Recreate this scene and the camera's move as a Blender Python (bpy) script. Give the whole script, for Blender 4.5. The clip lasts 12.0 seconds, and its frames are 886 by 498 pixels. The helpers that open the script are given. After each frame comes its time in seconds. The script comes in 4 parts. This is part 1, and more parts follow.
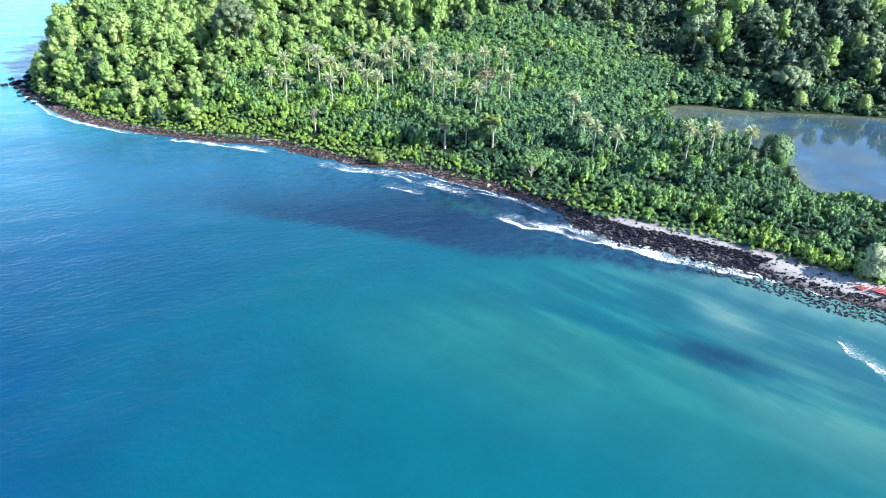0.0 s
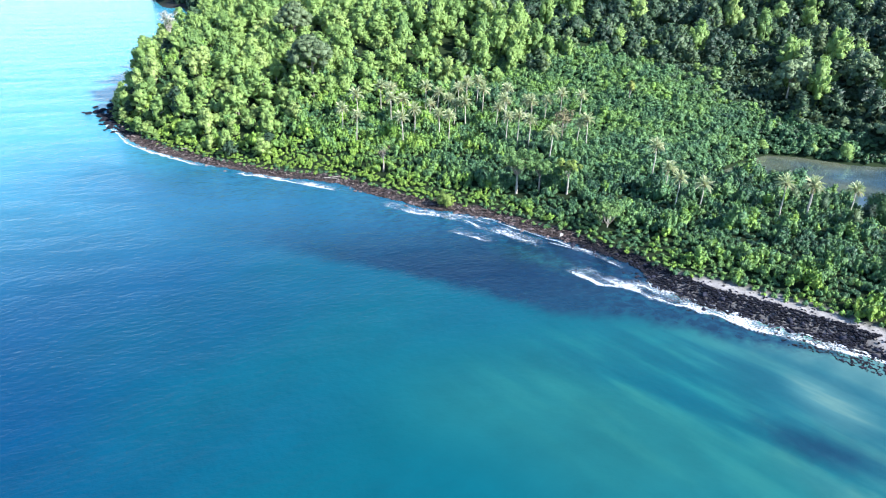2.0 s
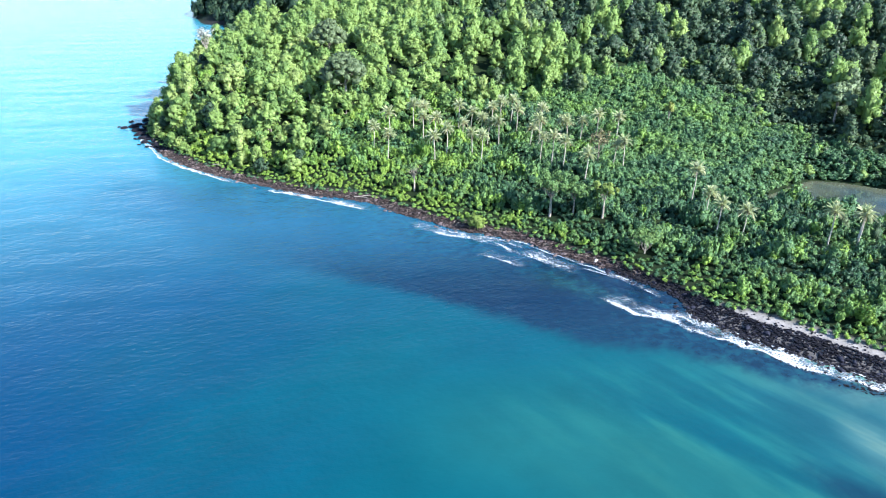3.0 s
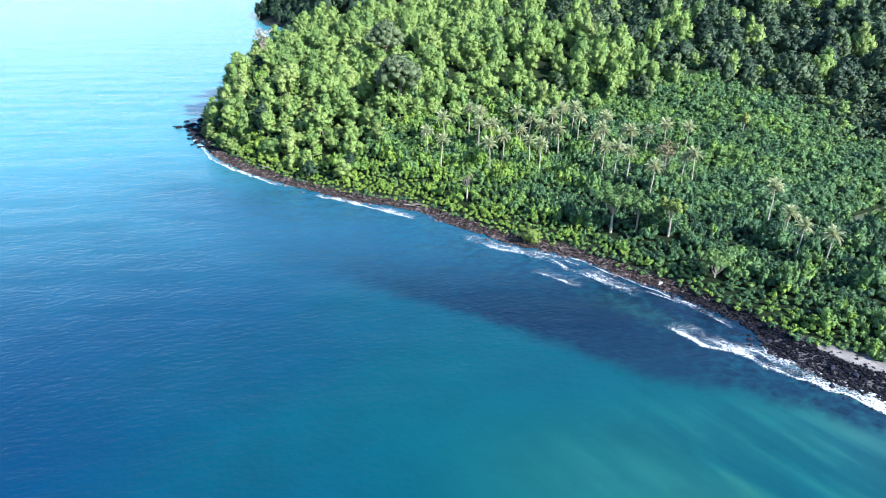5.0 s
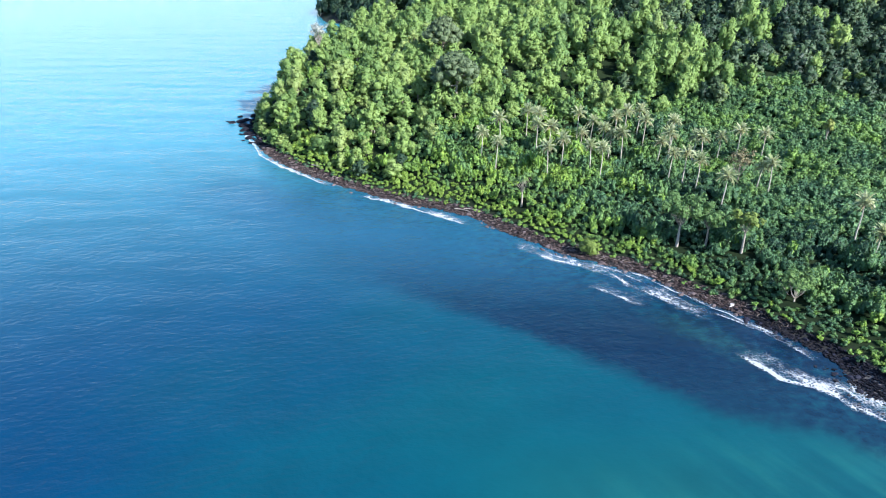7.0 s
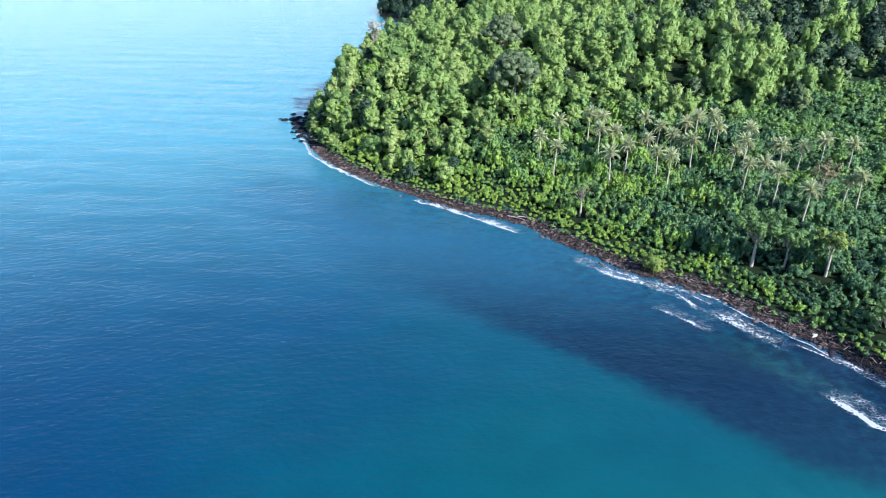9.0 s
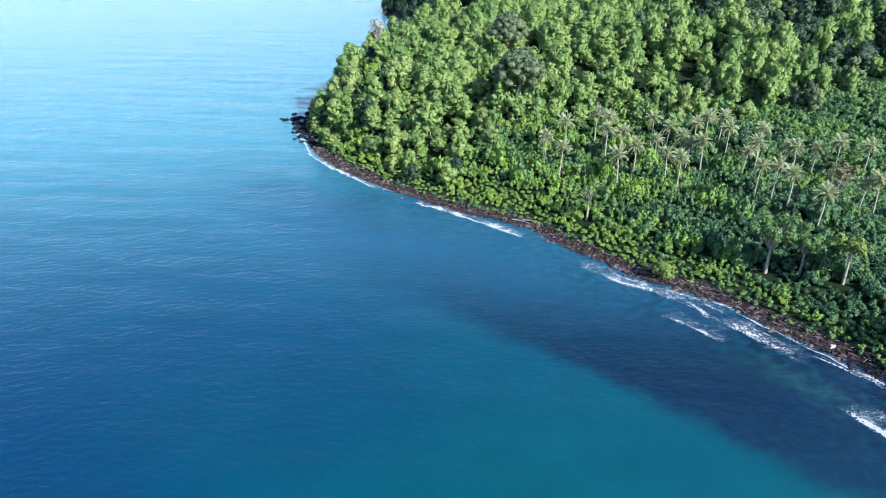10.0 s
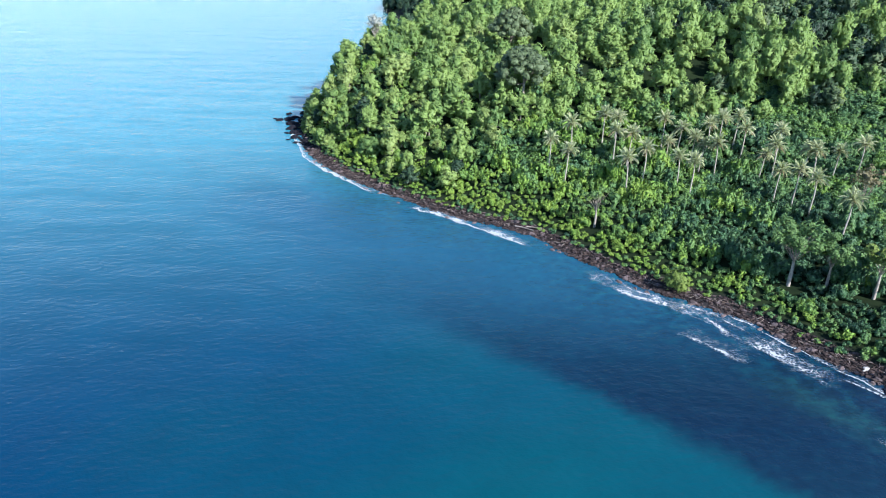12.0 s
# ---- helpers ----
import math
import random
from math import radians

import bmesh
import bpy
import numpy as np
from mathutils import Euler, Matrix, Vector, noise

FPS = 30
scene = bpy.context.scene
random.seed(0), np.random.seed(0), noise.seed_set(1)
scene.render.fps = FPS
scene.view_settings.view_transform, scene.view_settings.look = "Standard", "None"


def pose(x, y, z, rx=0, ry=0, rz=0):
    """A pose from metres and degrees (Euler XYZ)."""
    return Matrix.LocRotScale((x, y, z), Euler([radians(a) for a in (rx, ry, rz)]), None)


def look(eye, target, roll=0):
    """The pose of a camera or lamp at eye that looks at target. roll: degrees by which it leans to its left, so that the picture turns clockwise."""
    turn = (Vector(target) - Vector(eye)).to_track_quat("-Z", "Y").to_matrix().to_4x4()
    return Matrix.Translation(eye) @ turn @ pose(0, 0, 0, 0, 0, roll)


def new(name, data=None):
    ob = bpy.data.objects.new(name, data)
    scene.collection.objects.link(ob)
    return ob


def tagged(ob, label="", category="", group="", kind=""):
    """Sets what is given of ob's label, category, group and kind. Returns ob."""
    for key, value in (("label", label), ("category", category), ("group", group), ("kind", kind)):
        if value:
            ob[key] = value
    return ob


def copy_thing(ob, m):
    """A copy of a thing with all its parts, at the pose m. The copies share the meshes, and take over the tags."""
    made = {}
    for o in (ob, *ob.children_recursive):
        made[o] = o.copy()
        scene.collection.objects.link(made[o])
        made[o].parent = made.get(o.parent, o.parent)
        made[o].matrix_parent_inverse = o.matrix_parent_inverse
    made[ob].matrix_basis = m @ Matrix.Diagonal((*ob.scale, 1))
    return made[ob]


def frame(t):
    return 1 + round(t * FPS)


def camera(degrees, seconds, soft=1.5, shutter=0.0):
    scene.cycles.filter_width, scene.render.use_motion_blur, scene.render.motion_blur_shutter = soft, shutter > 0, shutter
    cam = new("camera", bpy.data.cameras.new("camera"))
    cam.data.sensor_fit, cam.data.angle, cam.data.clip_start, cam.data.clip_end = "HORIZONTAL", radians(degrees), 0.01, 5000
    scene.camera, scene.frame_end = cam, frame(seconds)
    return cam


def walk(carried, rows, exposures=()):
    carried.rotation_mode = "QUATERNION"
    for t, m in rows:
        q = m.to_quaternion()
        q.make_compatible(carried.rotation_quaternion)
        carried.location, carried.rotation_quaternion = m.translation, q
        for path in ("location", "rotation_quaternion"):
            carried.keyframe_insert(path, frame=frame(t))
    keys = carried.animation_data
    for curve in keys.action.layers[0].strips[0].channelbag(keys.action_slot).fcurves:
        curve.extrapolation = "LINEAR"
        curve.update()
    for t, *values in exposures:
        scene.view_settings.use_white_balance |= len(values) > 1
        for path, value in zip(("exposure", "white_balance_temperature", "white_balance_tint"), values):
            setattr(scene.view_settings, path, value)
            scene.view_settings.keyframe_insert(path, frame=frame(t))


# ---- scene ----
cam = camera(63.95, 12.0, soft=1.05)
# seconds, x, y, height, tilt, turn
PATH = (
    (0.0, -0.00, 0.00, 100.00, 61.180, -23.973),
    (0.5, 1.26, 3.12, 99.64, 61.863, -22.468),
    (1.0, 2.52, 6.23, 99.28, 62.553, -20.958),
    (1.5, 3.76, 9.34, 98.90, 63.228, -19.451),
    (2.0, 4.99, 12.46, 98.48, 63.898, -17.949),
    (2.5, 6.20, 15.59, 98.01, 64.572, -16.502),
    (3.0, 7.41, 18.72, 97.46, 65.257, -15.139),
    (3.5, 8.57, 21.88, 96.84, 65.588, -13.918),
    (4.0, 9.68, 25.05, 96.15, 65.597, -12.714),
    (4.5, 10.74, 28.24, 95.41, 65.607, -11.510),
    (5.0, 11.73, 31.45, 94.63, 65.615, -10.306),
    (5.5, 12.65, 34.67, 93.83, 65.624, -9.101),
    (6.0, 13.50, 37.90, 93.00, 65.625, -7.901),
    (6.5, 14.29, 41.14, 92.16, 65.619, -6.701),
    (7.0, 15.02, 44.40, 91.30, 65.618, -5.505),
    (7.5, 15.69, 47.68, 90.45, 65.632, -4.303),
    (8.0, 16.29, 50.99, 89.59, 65.658, -3.096),
    (8.5, 16.83, 54.32, 88.75, 65.691, -1.886),
    (9.0, 17.32, 57.66, 87.91, 65.729, -0.675),
    (9.5, 17.78, 61.01, 87.09, 65.737, -0.317),
    (10.0, 18.19, 64.37, 86.28, 65.740, -0.254),
    (10.5, 18.58, 67.74, 85.48, 65.738, -0.196),
    (11.0, 18.95, 71.11, 84.69, 65.734, -0.133),
    (11.5, 19.29, 74.48, 83.89, 65.727, -0.065),
    (12.0, 19.62, 77.86, 83.08, 65.719, -0.000),
)
walk(cam, [(t, pose(x, y, z, rx, 0, rz)) for t, x, y, z, rx, rz in PATH],
     [(0.0, 1.95, 5750, 12), (2.5, 1.86, 5750, 12), (5.5, 1.6, 5750, 13), (7.0, 1.48, 5750, 14), (9.5, 1.3, 5700, 14), (12.0, 1.24, 5700, 14)])

# ---- light ----
SUN_FROM = Vector((0.73, -0.68, 0.0)).normalized()
SUN_HEIGHT = radians(35)
sun_dir = Vector((SUN_FROM.x * math.cos(SUN_HEIGHT), SUN_FROM.y * math.cos(SUN_HEIGHT), math.sin(SUN_HEIGHT)))
sun = new("sun", bpy.data.lights.new("sun", "SUN"))
sun.data.energy, sun.data.angle, sun.data.color = 5.0, radians(0.6), (1.0, 0.94, 0.83)
sun.matrix_world = look(sun_dir * 500, (0, 0, 0))
world = bpy.data.worlds.new("sky")
scene.world = world
world.use_nodes = True
wt = world.node_tree
sky = wt.nodes.new("ShaderNodeTexSky")
sky.sky_type, sky.sun_disc = "NISHITA", False
sky.sun_elevation, sky.sun_rotation = SUN_HEIGHT, math.atan2(SUN_FROM.x, SUN_FROM.y)
sky.air_density, sky.dust_density, sky.ozone_density = 1.3, 0.12, 4.3
wt.links.new(sky.outputs[0], wt.nodes["Background"].inputs[0])
wt.nodes["Background"].inputs[1].default_value = 0.098



# ---- materials ----
def material(name):
    m = bpy.data.materials.new(name)
    m.use_nodes = True
    t = m.node_tree
    return m, t, t.nodes["Principled BSDF"]


def node(t, kind, **values):
    n = t.nodes.new(kind)
    for k, v in values.items():
        n.inputs[k.replace("_", " ")].default_value = v
    return n


def ramp(t, source, *stops):
    n = t.nodes.new("ShaderNodeValToRGB")
    e = n.color_ramp.elements
    e[0].position, e[0].color = stops[0][0], (*stops[0][1], 1)
    e[1].position, e[1].color = stops[-1][0], (*stops[-1][1], 1)
    for p, c in stops[1:-1]:
        x = e.new(p)
        x.color = (*c, 1)
    t.links.new(source, n.inputs[0])
    return n.outputs[0]


def mixed(t, factor, a, b, kind="MIX"):
    n = t.nodes.new("ShaderNodeMix")
    n.data_type, n.blend_type = "RGBA", kind
    for value, socket in ((factor, n.inputs[0]), (a, n.inputs[6]), (b, n.inputs[7])):
        if isinstance(value, bpy.types.NodeSocket):
            t.links.new(value, socket)
        else:
            socket.default_value = value if isinstance(value, (int, float)) else (*value, 1)
    return n.outputs[2]


def place(t, scale):
    """Noise at a real-world size, in world coordinates."""
    g = t.nodes.new("ShaderNodeNewGeometry")
    n = node(t, "ShaderNodeTexNoise", Scale=scale, Detail=4.0, Roughness=0.6)
    t.links.new(g.outputs["Position"], n.inputs["Vector"])
    return n.outputs["Fac"]


def bumped(t, bsdf, height, strength, distance):
    b = node(t, "ShaderNodeBump", Strength=strength, Distance=distance)
    t.links.new(height, b.inputs["Height"])
    t.links.new(b.outputs[0], bsdf.inputs["Normal"])


def leaf_material(name, stops, by="tint", shine=0.5, through_light=0.07, ragged=0.0, grain=3.0, speckle=0.55, apart=0.2):
    """Leaves: hue by plant (attribute or object), a little by leaf, and light through the blade."""
    m, t, b = material(name)
    if by == "tint":
        a = t.nodes.new("ShaderNodeAttribute")
        a.attribute_name = "tint"
        plant = a.outputs["Fac"]
    else:
        plant = t.nodes.new("ShaderNodeObjectInfo").outputs["Random"]
    geo = t.nodes.new("ShaderNodeNewGeometry")
    mul = node(t, "ShaderNodeMath")
    mul.operation = "MULTIPLY_ADD"
    t.links.new(geo.outputs["Random Per Island"], mul.inputs[0])
    mul.inputs[1].default_value = apart
    t.links.new(plant, mul.inputs[2])
    sub = node(t, "ShaderNodeMath")
    sub.operation = "SUBTRACT"
    t.links.new(mul.outputs[0], sub.inputs[0])
    sub.inputs[1].default_value = apart / 2
    colour = ramp(t, sub.outputs[0], *stops)
    fine = place(t, 1.1 * grain)
    colour = mixed(t, speckle, colour, mixed(t, 1.0, colour, ramp(t, fine, (0.36, (0.30, 0.36, 0.46)), (0.64, (1.62, 1.55, 1.35))), "MULTIPLY"))
    bumped(t, b, fine, 1.6 * speckle, 0.35)
    t.links.new(colour, b.inputs["Base Color"])
    b.inputs["Roughness"].default_value = shine
    b.inputs["Specular IOR Level"].default_value = 0.22
    tr = t.nodes.new("ShaderNodeBsdfTranslucent")
    t.links.new(colour, tr.inputs[0])
    mx = t.nodes.new("ShaderNodeMixShader")
    mx.inputs[0].default_value = through_light
    t.links.new(b.outputs[0], mx.inputs[1])
    t.links.new(tr.outputs[0], mx.inputs[2])
    last = mx.outputs[0]
    if ragged:
        # gaps between the leaves of a clump
        gap = node(t, "ShaderNodeTexNoise", Scale=grain, Detail=2.0, Roughness=0.6)
        t.links.new(geo.outputs["Position"], gap.inputs["Vector"])
        cut = node(t, "ShaderNodeMath")
        cut.operation = "GREATER_THAN"
        t.links.new(gap.outputs["Fac"], cut.inputs[0])
        cut.inputs[1].default_value = ragged
        clear = t.nodes.new("ShaderNodeBsdfTransparent")
        mg = t.nodes.new("ShaderNodeMixShader")
        t.links.new(cut.outputs[0], mg.inputs[0])
        t.links.new(clear.outputs[0], mg.inputs[1])
        t.links.new(last, mg.inputs[2])
        last = mg.outputs[0]
    t.links.new(last, t.nodes["Material Output"].inputs[0])
    return m


def plain_material(name, dark, light, scale, rough=0.85, relief=0.3, distance=0.05):
    m, t, b = material(name)
    n = place(t, scale)
    n2 = place(t, scale * 7)
    c = ramp(t, n, (0.3, dark), (0.7, light))
    c = mixed(t, 0.35, c, ramp(t, n2, (0.3, tuple(v * 0.5 for v in dark)), (0.7, tuple(min(1, v * 1.3) for v in light))))
    t.links.new(c, b.inputs["Base Color"])
    b.inputs["Roughness"].default_value = rough
    bumped(t, b, n2, relief, distance)
    return m


GREEN_HILL = ((0.0, (0.141, 0.237, 0.075)), (0.35, (0.209, 0.315, 0.090)), (0.7, (0.246, 0.350, 0.103)), (1.0, (0.274, 0.353, 0.118)))
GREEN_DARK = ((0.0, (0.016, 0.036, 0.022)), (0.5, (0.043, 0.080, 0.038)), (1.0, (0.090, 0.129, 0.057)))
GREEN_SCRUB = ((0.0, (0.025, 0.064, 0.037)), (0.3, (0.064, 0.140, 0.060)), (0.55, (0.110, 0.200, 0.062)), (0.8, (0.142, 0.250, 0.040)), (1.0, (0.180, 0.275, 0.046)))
leaf_hill = leaf_material("hill_leaves", GREEN_HILL, through_light=0.38, grain=1.4, speckle=0.35, apart=0.16)
leaf_hill_each = leaf_material("hill_leaves_each", GREEN_HILL, "object", through_light=0.38, grain=1.4, speckle=0.35, apart=0.16)
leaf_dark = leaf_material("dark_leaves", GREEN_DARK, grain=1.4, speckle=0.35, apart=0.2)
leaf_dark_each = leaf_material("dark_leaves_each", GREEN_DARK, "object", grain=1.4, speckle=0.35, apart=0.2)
leaf_scrub = leaf_material("scrub_leaves", GREEN_SCRUB, shine=0.42, grain=2.6, speckle=0.62, apart=0.18)
leaf_scrub_each = leaf_material("scrub_leaves_each", GREEN_SCRUB, "object", shine=0.42, grain=2.0, speckle=0.4, apart=0.28)
leaf_grey = leaf_material("grey_green_leaves", ((0.0, (0.055, 0.12, 0.038)), (1.0, (0.125, 0.21, 0.062))), "object", ragged=0.45)
leaf_casuarina = leaf_material("casuarina_leaves", ((0.0, (0.20, 0.26, 0.14)), (1.0, (0.29, 0.35, 0.20))), "object", grain=2.0, speckle=0.35)
leaf_big = leaf_material("big_tree_leaves", ((0.0, (0.075, 0.110, 0.052)), (1.0, (0.115, 0.155, 0.074))), "object", grain=1.4, speckle=0.35)
leaf_pale = leaf_material("pale_tree_leaves", ((0.0, (0.120, 0.170, 0.080)), (1.0, (0.165, 0.215, 0.110))), "object", grain=1.4, speckle=0.35)
leaf_mangrove = leaf_material("mangrove_leaves", ((0.0, (0.042, 0.092, 0.034)), (1.0, (0.070, 0.130, 0.045))), "object", grain=1.6, speckle=0.4)
leaf_ashen = leaf_material("ashen_leaves", ((0.0, (0.27, 0.28, 0.24)), (1.0, (0.36, 0.36, 0.31))), "object", grain=2.0, speckle=0.3)
leaf_brown = leaf_material("brown_leaves", ((0.0, (0.13, 0.12, 0.06)), (1.0, (0.22, 0.185, 0.10))), "object")
leaf_yellow = leaf_material("yellow_leaves", ((0.0, (0.13, 0.19, 0.04)), (1.0, (0.21, 0.24, 0.06))), "object")
leaf_palm = leaf_material("palm_leaves", ((0.0, (0.30, 0.36, 0.18)), (0.6, (0.44, 0.48, 0.27)), (1.0, (0.58, 0.58, 0.38))), "object", 0.4, 0.35, speckle=0.3)
leaf_palm_dry = leaf_material("dry_palm_leaves", ((0.0, (0.24, 0.20, 0.11)), (1.0, (0.38, 0.32, 0.18))), "object", 0.6)
bark = plain_material("bark", (0.12, 0.10, 0.08), (0.30, 0.26, 0.21), 1.5)
bark_pale = plain_material("pale_bark", (0.18, 0.155, 0.125), (0.40, 0.36, 0.30), 1.2)
bark_palm = plain_material("palm_bark", (0.25, 0.22, 0.18), (0.46, 0.42, 0.36), 2.0)
driftwood = plain_material("driftwood", (0.17, 0.14, 0.115), (0.36, 0.31, 0.27), 1.5)
driftwood_brown = plain_material("brown_driftwood", (0.04, 0.027, 0.021), (0.15, 0.105, 0.08), 0.8)
rock_brown = plain_material("brown_rock", (0.020, 0.015, 0.014), (0.078, 0.058, 0.052), 0.8, 0.75, 0.6, 0.15)
rock_black = plain_material("black_rock", (0.003, 0.003, 0.005), (0.014, 0.014, 0.020), 0.9, 0.8, 0.6, 0.15)
for stone in (rock_brown, rock_black):
    # each stone its own tone, a few of them grey
    tree = stone.node_tree
    shader = tree.nodes["Principled BSDF"]
    own = tree.nodes.new("ShaderNodeNewGeometry").outputs["Random Per Island"]
    tones = ramp(tree, own, (0.0, (0.35, 0.35, 0.4)), (0.6, (1.0, 1.0, 1.0)), (0.82, (1.4, 1.38, 1.36)), (0.92, (1.7, 1.75, 1.85)), (1.0, (2.2, 2.35, 2.6)))
    before = shader.inputs["Base Color"].links[0].from_socket
    tree.links.new(mixed(tree, 1.0, before, tones, "MULTIPLY"), shader.inputs["Base Color"])
for dark_rock in (rock_brown, rock_black):
    dark_rock.node_tree.nodes["Principled BSDF"].inputs["Specular IOR Level"].default_value = 0.12
rock_pale = plain_material("pale_rock", (0.26, 0.245, 0.225), (0.42, 0.40, 0.38), 1.5)
kayak_red = plain_material("red_hull", (0.17, 0.007, 0.009), (0.27, 0.012, 0.012), 1.0, 0.45, 0.05, 0.01)
kayak_grey = plain_material("grey_seat", (0.10, 0.10, 0.11), (0.18, 0.18, 0.19), 2.0, 0.6, 0.1, 0.01)


def ground_material():
    m, t, b = material("ground")
    a = t.nodes.new("ShaderNodeAttribute")
    a.attribute_name = "sand"
    n, fine = place(t, 0.15), place(t, 2.5)
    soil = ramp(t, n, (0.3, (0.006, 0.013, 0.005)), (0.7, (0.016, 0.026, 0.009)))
    sand = ramp(t, fine, (0.25, (0.145, 0.13, 0.12)), (0.75, (0.33, 0.31, 0.295)))
    shingle = ramp(t, fine, (0.3, (0.010, 0.010, 0.011)), (0.7, (0.036, 0.033, 0.033)))
    s = t.nodes.new("ShaderNodeAttribute")
    s.attribute_name = "sandy"
    shore = mixed(t, s.outputs["Fac"], shingle, sand)
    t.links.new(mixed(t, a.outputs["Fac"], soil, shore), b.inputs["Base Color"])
    b.inputs["Roughness"].default_value = 0.95
    b.inputs["Specular IOR Level"].default_value = 0.1
    bumped(t, b, fine, 0.4, 0.1)
    return m


def water_material(name, attribute, plain, swell):
    m, t, b = material(name)
    if attribute:
        a = t.nodes.new("ShaderNodeAttribute")
        a.attribute_name = attribute
        colour = a.outputs["Color"]
    else:
        colour = ramp(t, place(t, 0.03), (0.36, (0.026, 0.040, 0.042)), (0.5, plain), (0.7, tuple(v * 1.5 for v in plain)))
        mud = t.nodes.new("ShaderNodeAttribute")
        mud.attribute_name = "mud"
        colour = mixed(t, mud.outputs["Fac"], colour, ramp(t, place(t, 0.12), (0.3, (0.045, 0.055, 0.036)), (0.7, (0.085, 0.092, 0.060))))
    if attribute:
        reef = t.nodes.new("ShaderNodeAttribute")
        reef.attribute_name = "reef"
        mottle = ramp(t, place(t, 0.35), (0.36, (0.45, 0.5, 0.6)), (0.52, (1.05, 1.15, 1.12)), (0.68, (1.8, 2.3, 1.6)))
        colour = mixed(t, reef.outputs["Fac"], colour, mixed(t, 1.0, colour, mottle, "MULTIPLY"))
        # long thin streaks along the swell
        sg = t.nodes.new("ShaderNodeNewGeometry")
        sm = t.nodes.new("ShaderNodeMapping")
        sm.vector_type = "TEXTURE"
        sm.inputs["Rotation"].default_value = (0, 0, radians(-66))
        sm.inputs["Scale"].default_value = (34.0, 6.5, 1.0)
        t.links.new(sg.outputs["Position"], sm.inputs[0])
        lines = node(t, "ShaderNodeTexNoise", Scale=1.0, Detail=3.0, Roughness=0.5)
        t.links.new(sm.outputs[0], lines.inputs["Vector"])
        tone = ramp(t, lines.outputs["Fac"], (0.36, (0.7, 0.82, 0.88)), (0.5, (1.0, 1.0, 1.0)), (0.70, (2.3, 1.48, 1.2)))
        st = t.nodes.new("ShaderNodeAttribute")
        st.attribute_name = "streak"
        colour = mixed(t, st.outputs["Fac"], colour, mixed(t, 1.0, colour, tone, "MULTIPLY"))
    colour = mixed(t, 0.25, colour, ramp(t, place(t, 0.06), (0.3, (0.6, 0.6, 0.6)), (0.7, (1.3, 1.3, 1.3))), "MULTIPLY")
    t.links.new(colour, b.inputs["Base Color"])
    b.inputs["Roughness"].default_value = 0.2 if attribute else 0.04
    b.inputs["IOR"].default_value = 1.33
    g = t.nodes.new("ShaderNodeNewGeometry")
    mp = t.nodes.new("ShaderNodeMapping")
    mp.inputs["Rotation"].default_value = (0, 0, radians(-20))
    mp.inputs["Scale"].default_value = (0.62, 1.0, 1.0)
    t.links.new(g.outputs["Position"], mp.inputs[0])
    big = node(t, "ShaderNodeTexNoise", Scale=0.13, Detail=3.0, Roughness=0.55)
    small = node(t, "ShaderNodeTexNoise", Scale=0.7, Detail=3.0, Roughness=0.55)
    for n in (big, small):
        t.links.new(mp.outputs[0], n.inputs["Vector"])
    add = node(t, "ShaderNodeMath")
    add.operation = "MULTIPLY_ADD"
    t.links.new(small.outputs["Fac"], add.inputs[0])
    add.inputs[1].default_value = 0.6
    t.links.new(big.outputs["Fac"], add.inputs[2])
    ripple = node(t, "ShaderNodeTexNoise", Scale=1.7, Detail=1.0, Roughness=0.5)
    t.links.new(mp.outputs[0], ripple.inputs["Vector"])
    more = node(t, "ShaderNodeMath")
    more.operation = "MULTIPLY_ADD"
    t.links.new(ripple.outputs["Fac"], more.inputs[0])
    more.inputs[1].default_value = 0.045
    t.links.new(add.outputs[0], more.inputs[2])
    # long low swell coming round the cape
    sw = t.nodes.new("ShaderNodeMapping")
    sw.vector_type = "TEXTURE"
    sw.inputs["Rotation"].default_value = (0, 0, radians(-9))
    sw.inputs["Scale"].default_value = (75.0, 17.0, 1.0)
    t.links.new(g.outputs["Position"], sw.inputs[0])
    roll = node(t, "ShaderNodeTexNoise", Scale=1.0, Detail=2.0, Roughness=0.4)
    t.links.new(sw.outputs[0], roll.inputs["Vector"])
    total = node(t, "ShaderNodeMath")
    total.operation = "MULTIPLY_ADD"
    t.links.new(roll.outputs["Fac"], total.inputs[0])
    total.inputs[1].default_value = 2.0
    t.links.new(more.outputs[0], total.inputs[2])
    bumped(t, b, total.outputs[0], swell, 0.8)
    if attribute:
        # smoother water in the lee of the beach
        lee = t.nodes.new("ShaderNodeAttribute")
        lee.attribute_name = "calm"
        less = node(t, "ShaderNodeMath")
        less.operation = "MULTIPLY_ADD"
        t.links.new(lee.outputs["Fac"], less.inputs[0])
        less.inputs[1].default_value = -0.7 * swell
        less.inputs[2].default_value = swell
        t.links.new(less.outputs[0], b.inputs["Normal"].links[0].from_node.inputs["Strength"])
    return m


